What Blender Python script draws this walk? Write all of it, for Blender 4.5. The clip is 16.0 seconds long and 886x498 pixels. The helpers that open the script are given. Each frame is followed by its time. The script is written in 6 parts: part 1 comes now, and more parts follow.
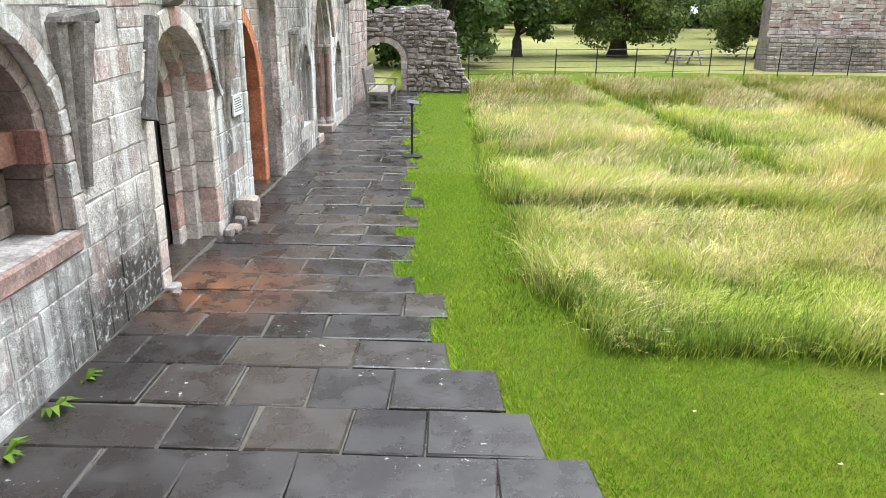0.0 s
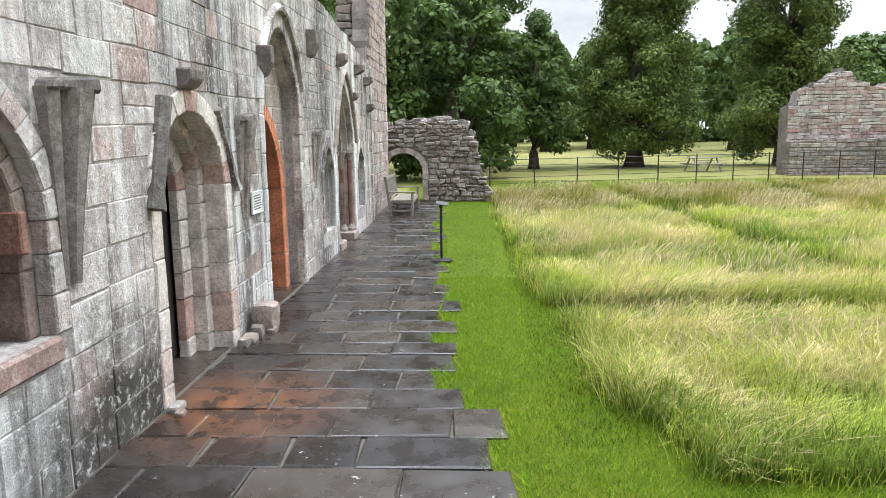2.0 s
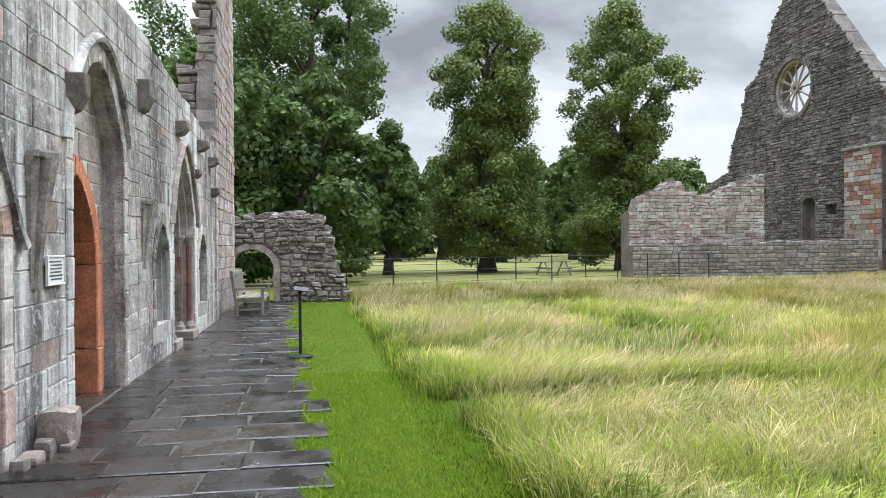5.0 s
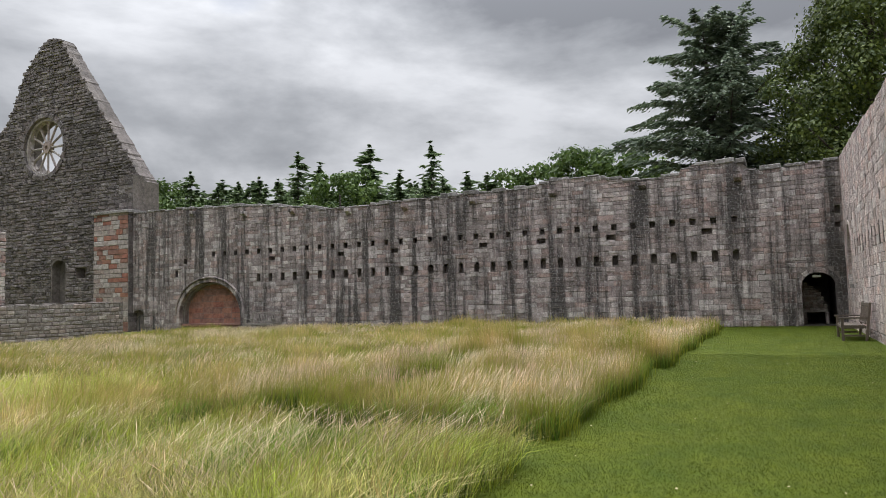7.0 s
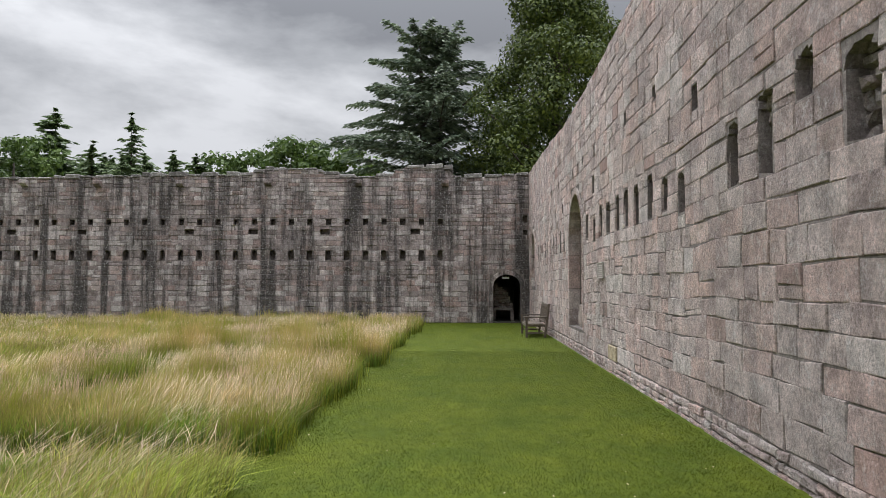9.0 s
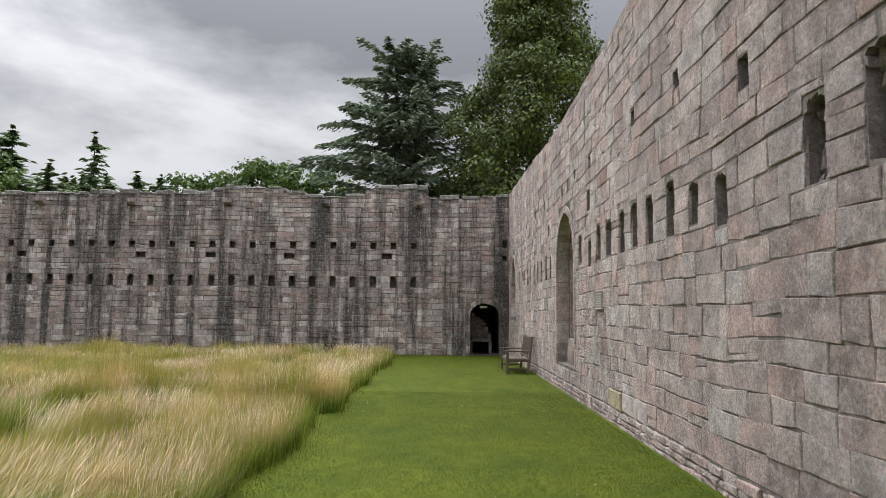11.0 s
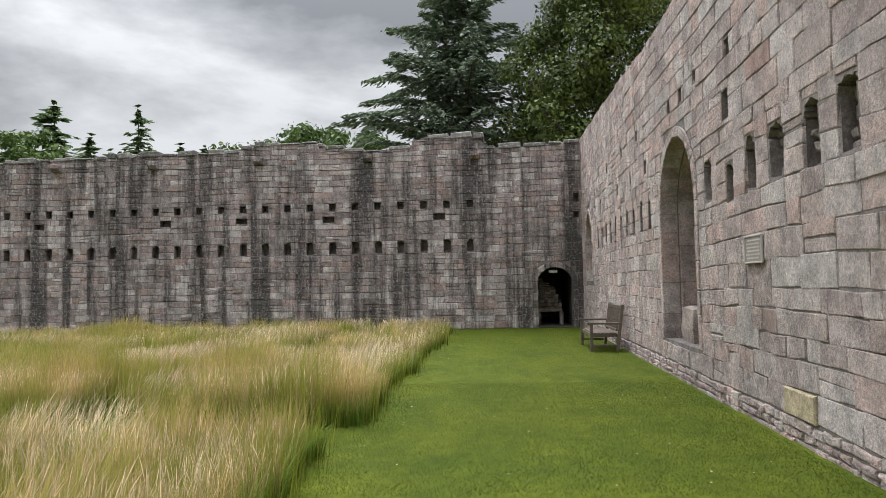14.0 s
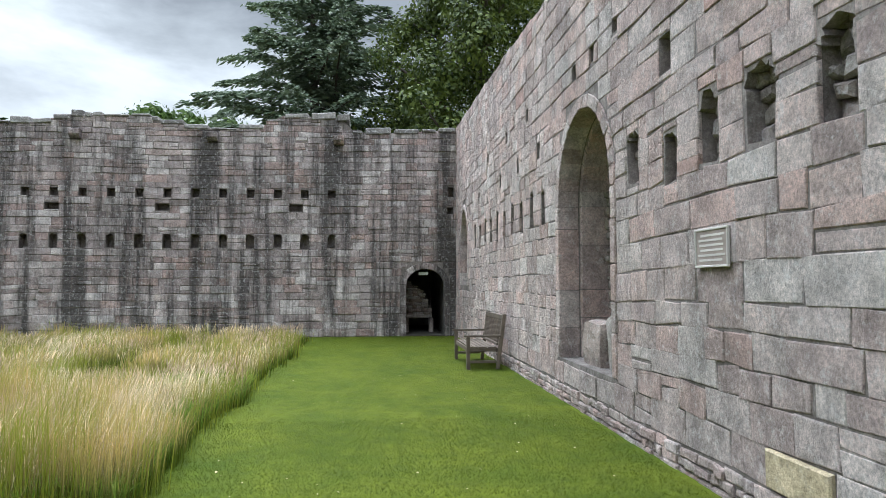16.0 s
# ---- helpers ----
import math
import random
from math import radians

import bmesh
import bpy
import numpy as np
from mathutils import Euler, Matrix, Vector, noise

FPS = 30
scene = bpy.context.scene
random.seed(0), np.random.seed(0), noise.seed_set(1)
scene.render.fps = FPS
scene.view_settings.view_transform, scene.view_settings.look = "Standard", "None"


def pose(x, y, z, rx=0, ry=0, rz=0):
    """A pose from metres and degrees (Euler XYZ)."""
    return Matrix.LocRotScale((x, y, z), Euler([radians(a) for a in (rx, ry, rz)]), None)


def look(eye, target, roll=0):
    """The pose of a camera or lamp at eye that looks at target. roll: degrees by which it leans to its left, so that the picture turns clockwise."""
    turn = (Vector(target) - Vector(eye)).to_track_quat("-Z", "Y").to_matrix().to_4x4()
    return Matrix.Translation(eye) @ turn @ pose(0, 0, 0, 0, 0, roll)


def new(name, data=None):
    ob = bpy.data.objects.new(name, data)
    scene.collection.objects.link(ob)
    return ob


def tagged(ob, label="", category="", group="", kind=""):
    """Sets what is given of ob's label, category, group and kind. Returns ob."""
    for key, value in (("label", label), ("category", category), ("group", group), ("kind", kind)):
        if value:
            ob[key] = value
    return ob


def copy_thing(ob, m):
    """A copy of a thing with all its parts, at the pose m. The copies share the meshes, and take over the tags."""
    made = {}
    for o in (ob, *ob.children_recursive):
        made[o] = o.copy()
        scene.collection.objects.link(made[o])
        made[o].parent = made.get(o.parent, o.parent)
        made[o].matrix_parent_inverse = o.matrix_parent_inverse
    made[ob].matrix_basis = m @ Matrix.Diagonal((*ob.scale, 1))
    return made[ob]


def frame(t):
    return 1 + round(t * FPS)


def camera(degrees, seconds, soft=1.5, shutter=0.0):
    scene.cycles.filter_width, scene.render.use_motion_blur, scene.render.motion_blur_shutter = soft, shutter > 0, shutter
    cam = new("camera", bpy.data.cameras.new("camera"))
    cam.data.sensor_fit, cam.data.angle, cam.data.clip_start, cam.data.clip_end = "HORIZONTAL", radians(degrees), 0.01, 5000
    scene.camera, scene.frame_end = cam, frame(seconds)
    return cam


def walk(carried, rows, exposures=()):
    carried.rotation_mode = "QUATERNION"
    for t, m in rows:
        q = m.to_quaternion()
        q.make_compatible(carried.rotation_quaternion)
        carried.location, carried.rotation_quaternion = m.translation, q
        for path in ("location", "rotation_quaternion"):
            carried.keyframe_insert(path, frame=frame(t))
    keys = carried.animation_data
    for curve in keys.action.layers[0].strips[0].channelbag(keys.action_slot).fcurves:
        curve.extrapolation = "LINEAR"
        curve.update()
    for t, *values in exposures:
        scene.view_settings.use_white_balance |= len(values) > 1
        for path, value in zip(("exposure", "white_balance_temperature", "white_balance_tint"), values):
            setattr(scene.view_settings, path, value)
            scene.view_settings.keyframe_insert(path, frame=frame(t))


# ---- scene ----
cam = camera(63.8, 16.0, soft=0.8)
PATH = [
    (0, (0.215, 2.295, 2.616), (0.178, 4.19, 1.977), 0.8),
    (0.5, (0.133, 2.532, 2.493), (0.096, 4.449, 1.921), 0.6),
    (1, (0.098, 2.773, 2.372), (0.04, 4.711, 1.881), 0.2),
    (1.5, (0.007, 3.009, 2.259), (-0.061, 4.966, 1.852), 0.0),
    (2, (-0.095, 3.225, 2.206), (-0.179, 5.197, 1.883), -0.7),
    (2.5, (-0.182, 3.464, 2.14), (-0.288, 5.446, 1.894), -1.1),
    (3, (-0.282, 3.674, 2.011), (-0.388, 5.661, 1.815), -0.9),
    (5.3, (-0.337, 4.888, 1.602), (0.228, 6.806, 1.628), -0.5),
    (5.5, (-0.314, 4.978, 1.589), (0.43, 6.834, 1.636), -0.6),
    (6, (-0.097, 5.107, 1.498), (1.091, 6.713, 1.598), -1.1),
    (6.5, (0.46, 5.161, 1.483), (2.017, 6.41, 1.612), -1.4),
    (7, (0.864, 5.29, 1.493), (2.668, 6.141, 1.632), -1.6),
    (7.5, (0.789, 5.424, 1.616), (2.722, 5.919, 1.745), -1.7),
    (8, (0.793, 5.396, 1.704), (2.773, 5.659, 1.814), -1.5),
    (8.5, (0.932, 5.494, 1.641), (2.924, 5.631, 1.742), -0.8),
    (9, (1.268, 5.582, 1.61), (3.264, 5.656, 1.714), 0.1),
    (11.5, (4.126, 5.579, 1.661), (6.117, 5.582, 1.849), 0.5),
    (12, (4.805, 5.635, 1.647), (6.796, 5.665, 1.827), -0.4),
    (12.5, (5.476, 5.658, 1.661), (7.468, 5.736, 1.816), -1.1),
    (13, (6.087, 5.687, 1.673), (8.077, 5.833, 1.811), -1.4),
    (13.5, (6.728, 5.757, 1.644), (8.714, 5.957, 1.767), -1.4),
    (14, (7.418, 5.762, 1.606), (9.408, 5.927, 1.704), -1.1),
    (14.5, (8.136, 5.73, 1.607), (10.135, 5.779, 1.68), -0.9),
    (15, (8.838, 5.683, 1.605), (10.836, 5.625, 1.673), -0.6),
    (15.5, (9.568, 5.658, 1.659), (11.562, 5.536, 1.74), -0.4),
    (16, (10.236, 5.658, 1.644), (12.224, 5.455, 1.742), -0.1),
]
EXPOSURES = [(0, 1.16, 6150, 6), (3, 0.88, 6150, 8), (5.5, 0.70, 5900, 7), (6.5, 0.32, 6250, 11), (8, 0.26, 6300, 11), (9, 0.33, 6300, 11), (12.5, 0.41, 6350, 11), (15, 0.60, 6150, 7), (16, 0.79, 5750, 5)]
walk(cam, [(t, look(eye, target, roll)) for t, eye, target, roll in PATH], EXPOSURES)

# ---- sky and sun ----
SUN_ELEVATION, SUN_AZIMUTH = 48.0, 60.0          # azimuth from +y towards +x
world = bpy.data.worlds.new("overcast_sky")
scene.world = world
world.use_nodes = True
wn, wl = world.node_tree.nodes, world.node_tree.links
wn.clear()
w_out = wn.new("ShaderNodeOutputWorld")
w_mix = wn.new("ShaderNodeMixShader")
w_sky = wn.new("ShaderNodeTexSky")
w_sky.sky_type, w_sky.sun_disc = "NISHITA", False
w_sky.sun_elevation, w_sky.sun_rotation = radians(SUN_ELEVATION), radians(SUN_AZIMUTH)
w_blue = wn.new("ShaderNodeBackground")
w_blue.inputs["Strength"].default_value = 0.06
w_cloud = wn.new("ShaderNodeBackground")
w_cloud.inputs["Strength"].default_value = 1.0
w_sep = wn.new("ShaderNodeSeparateXYZ")
w_rise = wn.new("ShaderNodeMapRange")          # an overcast sky is about three times brighter overhead than at the horizon
w_rise.inputs["From Min"].default_value, w_rise.inputs["From Max"].default_value = 0.0, 1.0
w_rise.inputs["To Min"].default_value, w_rise.inputs["To Max"].default_value = 0.54, 7.6
w_pow = wn.new("ShaderNodeMath")
w_pow.operation, w_pow.use_clamp = "POWER", True
w_pow.inputs[1].default_value = 3.5
w_co = wn.new("ShaderNodeTexCoord")
w_map = wn.new("ShaderNodeMapping")
w_map.inputs["Scale"].default_value = (1.0, 1.0, 2.3)
w_map.inputs["Location"].default_value = (0.35, 0.8, 0.1)
w_noise = wn.new("ShaderNodeTexNoise")
w_noise.inputs["Scale"].default_value, w_noise.inputs["Detail"].default_value = 1.7, 9.0
w_noise.inputs["Roughness"].default_value, w_noise.inputs["Distortion"].default_value = 0.56, 0.15
w_ramp = wn.new("ShaderNodeValToRGB")
w_ramp.color_ramp.elements[0].position, w_ramp.color_ramp.elements[0].color = 0.37, (0.33, 0.342, 0.368, 1)
w_ramp.color_ramp.elements[1].position, w_ramp.color_ramp.elements[1].color = 0.60, (1.03, 1.04, 1.06, 1)
w_mid = w_ramp.color_ramp.elements.new(0.475)
w_mid.color = (0.60, 0.615, 0.64, 1)
w_gap = wn.new("ShaderNodeTexNoise")
w_gap.inputs["Scale"].default_value, w_gap.inputs["Detail"].default_value = 1.3, 6.0
w_gapr = wn.new("ShaderNodeValToRGB")
w_gapr.color_ramp.elements[0].position, w_gapr.color_ramp.elements[1].position = 0.22, 0.30
wl.new(w_co.outputs["Generated"], w_map.inputs["Vector"])
wl.new(w_co.outputs["Generated"], w_sep.inputs[0])
wl.new(w_sep.outputs["Z"], w_pow.inputs[0])
wl.new(w_pow.outputs[0], w_rise.inputs["Value"])
wl.new(w_rise.outputs["Result"], w_cloud.inputs["Strength"])
wl.new(w_map.outputs["Vector"], w_noise.inputs["Vector"])
wl.new(w_map.outputs["Vector"], w_gap.inputs["Vector"])
w_low = wn.new("ShaderNodeMapRange")          # thinner, brighter cloud low down, heavier cloud above it
w_low.inputs["From Min"].default_value, w_low.inputs["From Max"].default_value = 0.10, 0.42
w_low.inputs["To Min"].default_value, w_low.inputs["To Max"].default_value = 0.10, -0.07
w_sum = wn.new("ShaderNodeMath")
w_sum.operation = "ADD"
wl.new(w_sep.outputs["Z"], w_low.inputs["Value"])
wl.new(w_low.outputs["Result"], w_sum.inputs[0])
wl.new(w_noise.outputs["Fac"], w_sum.inputs[1])
wl.new(w_sum.outputs[0], w_ramp.inputs["Fac"])
wl.new(w_ramp.outputs["Color"], w_cloud.inputs["Color"])
wl.new(w_sky.outputs["Color"], w_blue.inputs["Color"])
wl.new(w_gap.outputs["Fac"], w_gapr.inputs["Fac"])
wl.new(w_gapr.outputs["Color"], w_mix.inputs["Fac"])
wl.new(w_blue.outputs["Background"], w_mix.inputs[1])
wl.new(w_cloud.outputs["Background"], w_mix.inputs[2])
wl.new(w_mix.outputs["Shader"], w_out.inputs["Surface"])

sun = new("sun", bpy.data.lights.new("sun", "SUN"))
sun.data.energy, sun.data.angle, sun.data.color = 1.5, radians(50), (1.0, 0.985, 0.96)
az, el = radians(SUN_AZIMUTH), radians(SUN_ELEVATION)
sun.matrix_world = look((math.sin(az) * math.cos(el) * 60, math.cos(az) * math.cos(el) * 60, math.sin(el) * 60), (0, 0, 0))


# ---- materials ----
def material(name):
    m = bpy.data.materials.new(name)
    m.use_nodes = True
    return m, m.node_tree.nodes, m.node_tree.links, m.node_tree.nodes["Principled BSDF"]


def ramp(nodes, stops):
    r = nodes.new("ShaderNodeValToRGB")
    e = r.color_ramp.elements
    while len(e) < len(stops):
        e.new(0.5)
    for k, (p, c) in enumerate(stops):
        e[k].position, e[k].color = p, (*c, 1) if len(c) == 3 else c
    return r


def blend(nodes, links, fac, a, b, mode="MIX"):
    n = nodes.new("ShaderNodeMix")
    n.data_type, n.blend_type = "RGBA", mode
    for socket, v in ((n.inputs[0], fac), (n.inputs[6], a), (n.inputs[7], b)):
        if hasattr(v, "is_output"):
            links.new(v, socket)
        else:
            socket.default_value = v if isinstance(v, (int, float)) else (*v, 1)
    return n.outputs[2]


def where(nodes, links, scale=(1, 1, 1)):
    g = nodes.new("ShaderNodeNewGeometry")
    m = nodes.new("ShaderNodeMapping")
    m.inputs["Scale"].default_value = scale
    links.new(g.outputs["Position"], m.inputs["Vector"])
    return m.outputs["Vector"], g


def noise_tex(nodes, links, vector, scale, detail=5.0, rough=0.6):
    n = nodes.new("ShaderNodeTexNoise")
    n.inputs["Scale"].default_value, n.inputs["Detail"].default_value, n.inputs["Roughness"].default_value = scale, detail, rough
    links.new(vector, n.inputs["Vector"])
    return n.outputs["Fac"]


def piece_random(nodes, links, g):
    """A random number for each separate piece, whether it is an object or an island of a mesh."""
    o = nodes.new("ShaderNodeObjectInfo")
    a = nodes.new("ShaderNodeMath")
    a.operation = "ADD"
    links.new(o.outputs["Random"], a.inputs[0])
    links.new(g.outputs["Random Per Island"], a.inputs[1])
    f = nodes.new("ShaderNodeMath")
    f.operation = "FRACT"
    links.new(a.outputs[0], f.inputs[0])
    return f.outputs[0]


def stone_material(name, colours, stain=0.5, streak=0.0, lichen=0.3, rough=0.9, bump=0.5, stain_colour=(0.05, 0.045, 0.04), lichen_colour=(0.55, 0.55, 0.52), damp=None, pit=0.25, streak_scale=0.8, grain=0.75, runs=0.0):
    m, n, l, b = material(name)
    v, g = where(n, l)
    base = ramp(n, [(k / len(colours), c) for k, c in enumerate(colours)])
    base.color_ramp.interpolation = "LINEAR"
    l.new(piece_random(n, l, g), base.inputs["Fac"])
    fine = noise_tex(n, l, v, 30.0, 8.0, 0.82)
    mid = noise_tex(n, l, v, 4.0, 5.0, 0.65)
    big = noise_tex(n, l, v, 0.55, 5.0, 0.6)
    speck = ramp(n, [(0.36, (0.45, 0.44, 0.43)), (0.64, (1.45, 1.43, 1.42))])
    l.new(fine, speck.inputs["Fac"])
    col = blend(n, l, grain, base.outputs["Color"], speck.outputs["Color"], "MULTIPLY")
    mottle = ramp(n, [(0.36, (0.55, 0.54, 0.53)), (0.64, (1.25, 1.23, 1.22))])
    l.new(mid, mottle.inputs["Fac"])
    col = blend(n, l, 0.7, col, mottle.outputs["Color"], "MULTIPLY")
    st = ramp(n, [(0.46, (0, 0, 0)), (0.68, (1, 1, 1))])
    l.new(big, st.inputs["Fac"])
    sm = n.new("ShaderNodeMath")
    sm.operation = "MULTIPLY"
    sm.inputs[1].default_value = stain
    l.new(st.outputs["Color"], sm.inputs[0])
    col = blend(n, l, sm.outputs[0], col, stain_colour)
    if streak:
        sv, _ = where(n, l, (1.0, 1.0, 0.075))
        sk = ramp(n, [(0.44, (0, 0, 0)), (0.59, (1, 1, 1))])
        l.new(noise_tex(n, l, sv, streak_scale, 5.0, 0.7), sk.inputs["Fac"])
        k = n.new("ShaderNodeMath")
        k.operation = "MULTIPLY"
        k.inputs[1].default_value = streak
        l.new(sk.outputs["Color"], k.inputs[0])
        col = blend(n, l, k.outputs[0], col, (0.048, 0.042, 0.040))
    if runs:
        rv, _ = where(n, l, (1.0, 1.0, 0.07))
        rk = ramp(n, [(0.50, (0, 0, 0)), (0.60, (1, 1, 1))])
        l.new(noise_tex(n, l, rv, 0.95, 6.0, 0.7), rk.inputs["Fac"])
        k = n.new("ShaderNodeMath")
        k.operation = "MULTIPLY"
        k.inputs[1].default_value = runs
        l.new(rk.outputs["Color"], k.inputs[0])
        col = blend(n, l, k.outputs[0], col, (0.80, 0.80, 0.79))
    if damp:
        dm = n.new("ShaderNodeMapping")
        dm.inputs["Location"].default_value = tuple(-c / q for c, q in zip(damp[0], damp[1]))
        dm.inputs["Scale"].default_value = tuple(1 / q for q in damp[1])
        l.new(g.outputs["Position"], dm.inputs["Vector"])
        dl = n.new("ShaderNodeVectorMath")
        dl.operation = "LENGTH"
        l.new(dm.outputs["Vector"], dl.inputs[0])
        da = n.new("ShaderNodeMath")
        da.operation = "MULTIPLY_ADD"
        da.inputs[1].default_value = 1.1
        l.new(noise_tex(n, l, v, 2.2, 6.0, 0.7), da.inputs[0])
        l.new(dl.outputs["Value"], da.inputs[2])
        dh = n.new("ShaderNodeMath")
        dh.operation = "MULTIPLY"
        dh.inputs[1].default_value = 0.5
        l.new(da.outputs[0], dh.inputs[0])
        dr = ramp(n, [(0.50, (0.92, 0.92, 0.92)), (0.78, (0, 0, 0))])
        l.new(dh.outputs[0], dr.inputs["Fac"])
        col = blend(n, l, dr.outputs["Color"], col, (0.035, 0.033, 0.028))
    if lichen:
        ln = noise_tex(n, l, v, 11.0, 9.0, 0.82)
        lr = ramp(n, [(0.53, (0, 0, 0)), (0.62, (1, 1, 1))])
        l.new(ln, lr.inputs["Fac"])
        k = n.new("ShaderNodeMath")
        k.operation = "MULTIPLY"
        k.inputs[1].default_value = lichen
        l.new(lr.outputs["Color"], k.inputs[0])
        col = blend(n, l, k.outputs[0], col, lichen_colour)
    l.new(col, b.inputs["Base Color"])
    b.inputs["Roughness"].default_value = rough
    b.inputs["Specular IOR Level"].default_value = 0.3
    add = n.new("ShaderNodeMath")
    add.operation = "MULTIPLY_ADD"
    add.inputs[1].default_value = pit
    l.new(fine, add.inputs[0])
    l.new(mid, add.inputs[2])
    bp = n.new("ShaderNodeBump")
    bp.inputs["Strength"].default_value, bp.inputs["Distance"].default_value = bump, 0.09
    l.new(add.outputs[0], bp.inputs["Height"])
    l.new(bp.outputs["Normal"], b.inputs["Normal"])
    return m


def plain_material(name, colour, rough=0.7, metal=0.0, vary=0.35, scale=6.0, bump=0.2, stretch=(1, 1, 1)):
    m, n, l, b = material(name)
    v, g = where(n, l, stretch)
    f = noise_tex(n, l, v, scale, 6.0, 0.7)
    r = ramp(n, [(0.25, tuple(c * (1 - vary) for c in colour)), (0.75, tuple(min(1.0, c * (1 + vary)) for c in colour))])
    l.new(f, r.inputs["Fac"])
    k = ramp(n, [(0.0, (0.8, 0.8, 0.8)), (1.0, (1.2, 1.2, 1.2))])
    l.new(piece_random(n, l, g), k.inputs["Fac"])
    l.new(blend(n, l, 0.8, r.outputs["Color"], k.outputs["Color"], "MULTIPLY"), b.inputs["Base Color"])
    b.inputs["Roughness"].default_value, b.inputs["Metallic"].default_value = rough, metal
    bp = n.new("ShaderNodeBump")
    bp.inputs["Strength"].default_value, bp.inputs["Distance"].default_value = bump, 0.02
    l.new(noise_tex(n, l, v, scale * 5, 6.0, 0.7), bp.inputs["Height"])
    l.new(bp.outputs["Normal"], b.inputs["Normal"])
    return m


def leaf_material(name, dark, light, translucent=0.25):
    m, n, l, b = material(name)
    v, g = where(n, l)
    r = ramp(n, [(0.0, dark), (1.0, light)])
    l.new(g.outputs["Random Per Island"], r.inputs["Fac"])
    p = ramp(n, [(0.3, (0.65, 0.68, 0.6)), (0.7, (1.25, 1.2, 1.1))])
    l.new(noise_tex(n, l, v, 0.45, 3.0), p.inputs["Fac"])
    col = blend(n, l, 1.0, r.outputs["Color"], p.outputs["Color"], "MULTIPLY")
    l.new(col, b.inputs["Base Color"])
    b.inputs["Roughness"].default_value = 0.55
    b.inputs["Specular IOR Level"].default_value = 0.3
    t = n.new("ShaderNodeBsdfTranslucent")
    l.new(col, t.inputs["Color"])
    x = n.new("ShaderNodeMixShader")
    x.inputs[0].default_value = translucent
    l.new(b.outputs[0], x.inputs[1])
    l.new(t.outputs[0], x.inputs[2])
    l.new(x.outputs[0], n["Material Output"].inputs["Surface"])
    return m


def blade_material(name, root, tip, patch_tip, low, high, vary=1.0, green=None, clump=0.55):
    """Grass: root colour below, tip colour above, patches of another tip colour, and some blades green all along."""
    m, n, l, b = material(name)
    v, g = where(n, l)
    z = n.new("ShaderNodeSeparateXYZ")
    l.new(v, z.inputs[0])
    h = n.new("ShaderNodeMapRange")
    h.inputs["From Min"].default_value, h.inputs["From Max"].default_value = low, high
    l.new(z.outputs["Z"], h.inputs["Value"])
    pr = ramp(n, [(0.42, (0, 0, 0)), (0.58, (1, 1, 1))])
    fv, _ = where(n, l, (1.0, 1.0, 0.0))
    l.new(noise_tex(n, l, fv, clump, 4.0, 0.6), pr.inputs["Fac"])
    top = blend(n, l, pr.outputs["Color"], tip, patch_tip)
    col = blend(n, l, h.outputs["Result"], root, top)
    if green:
        gr = ramp(n, [(0.52, (0, 0, 0)), (0.60, (1, 1, 1))])
        o = n.new("ShaderNodeMath")
        o.operation = "MULTIPLY_ADD"
        o.inputs[1].default_value = 0.30
        l.new(g.outputs["Random Per Island"], o.inputs[0])
        sv, _ = where(n, l, (1.0, 1.0, 0.0))
        l.new(noise_tex(n, l, sv, 0.9, 3.0, 0.6), o.inputs[2])
        o2 = n.new("ShaderNodeMath")
        o2.operation = "SUBTRACT"
        o2.inputs[1].default_value = 0.12
        l.new(o.outputs[0], o2.inputs[0])
        l.new(o2.outputs[0], gr.inputs["Fac"])
        col = blend(n, l, gr.outputs["Color"], col, green)
    rr = ramp(n, [(p, tuple(1 + (c - 1) * vary for c in q)) for p, q in ((0.0, (0.5, 0.53, 0.48)), (0.7, (1.15, 1.12, 1.08)), (1.0, (1.55, 1.5, 1.45)))])
    l.new(g.outputs["Random Per Island"], rr.inputs["Fac"])
    col = blend(n, l, 1.0, col, rr.outputs["Color"], "MULTIPLY")
    l.new(col, b.inputs["Base Color"])
    b.inputs["Roughness"].default_value = 0.6
    b.inputs["Specular IOR Level"].default_value = 0.25
    t = n.new("ShaderNodeBsdfTranslucent")
    l.new(col, t.inputs["Color"])
    x = n.new("ShaderNodeMixShader")
    x.inputs[0].default_value = 0.3
    l.new(b.outputs[0], x.inputs[1])
    l.new(t.outputs[0], x.inputs[2])
    l.new(x.outputs[0], n["Material Output"].inputs["Surface"])
    return m


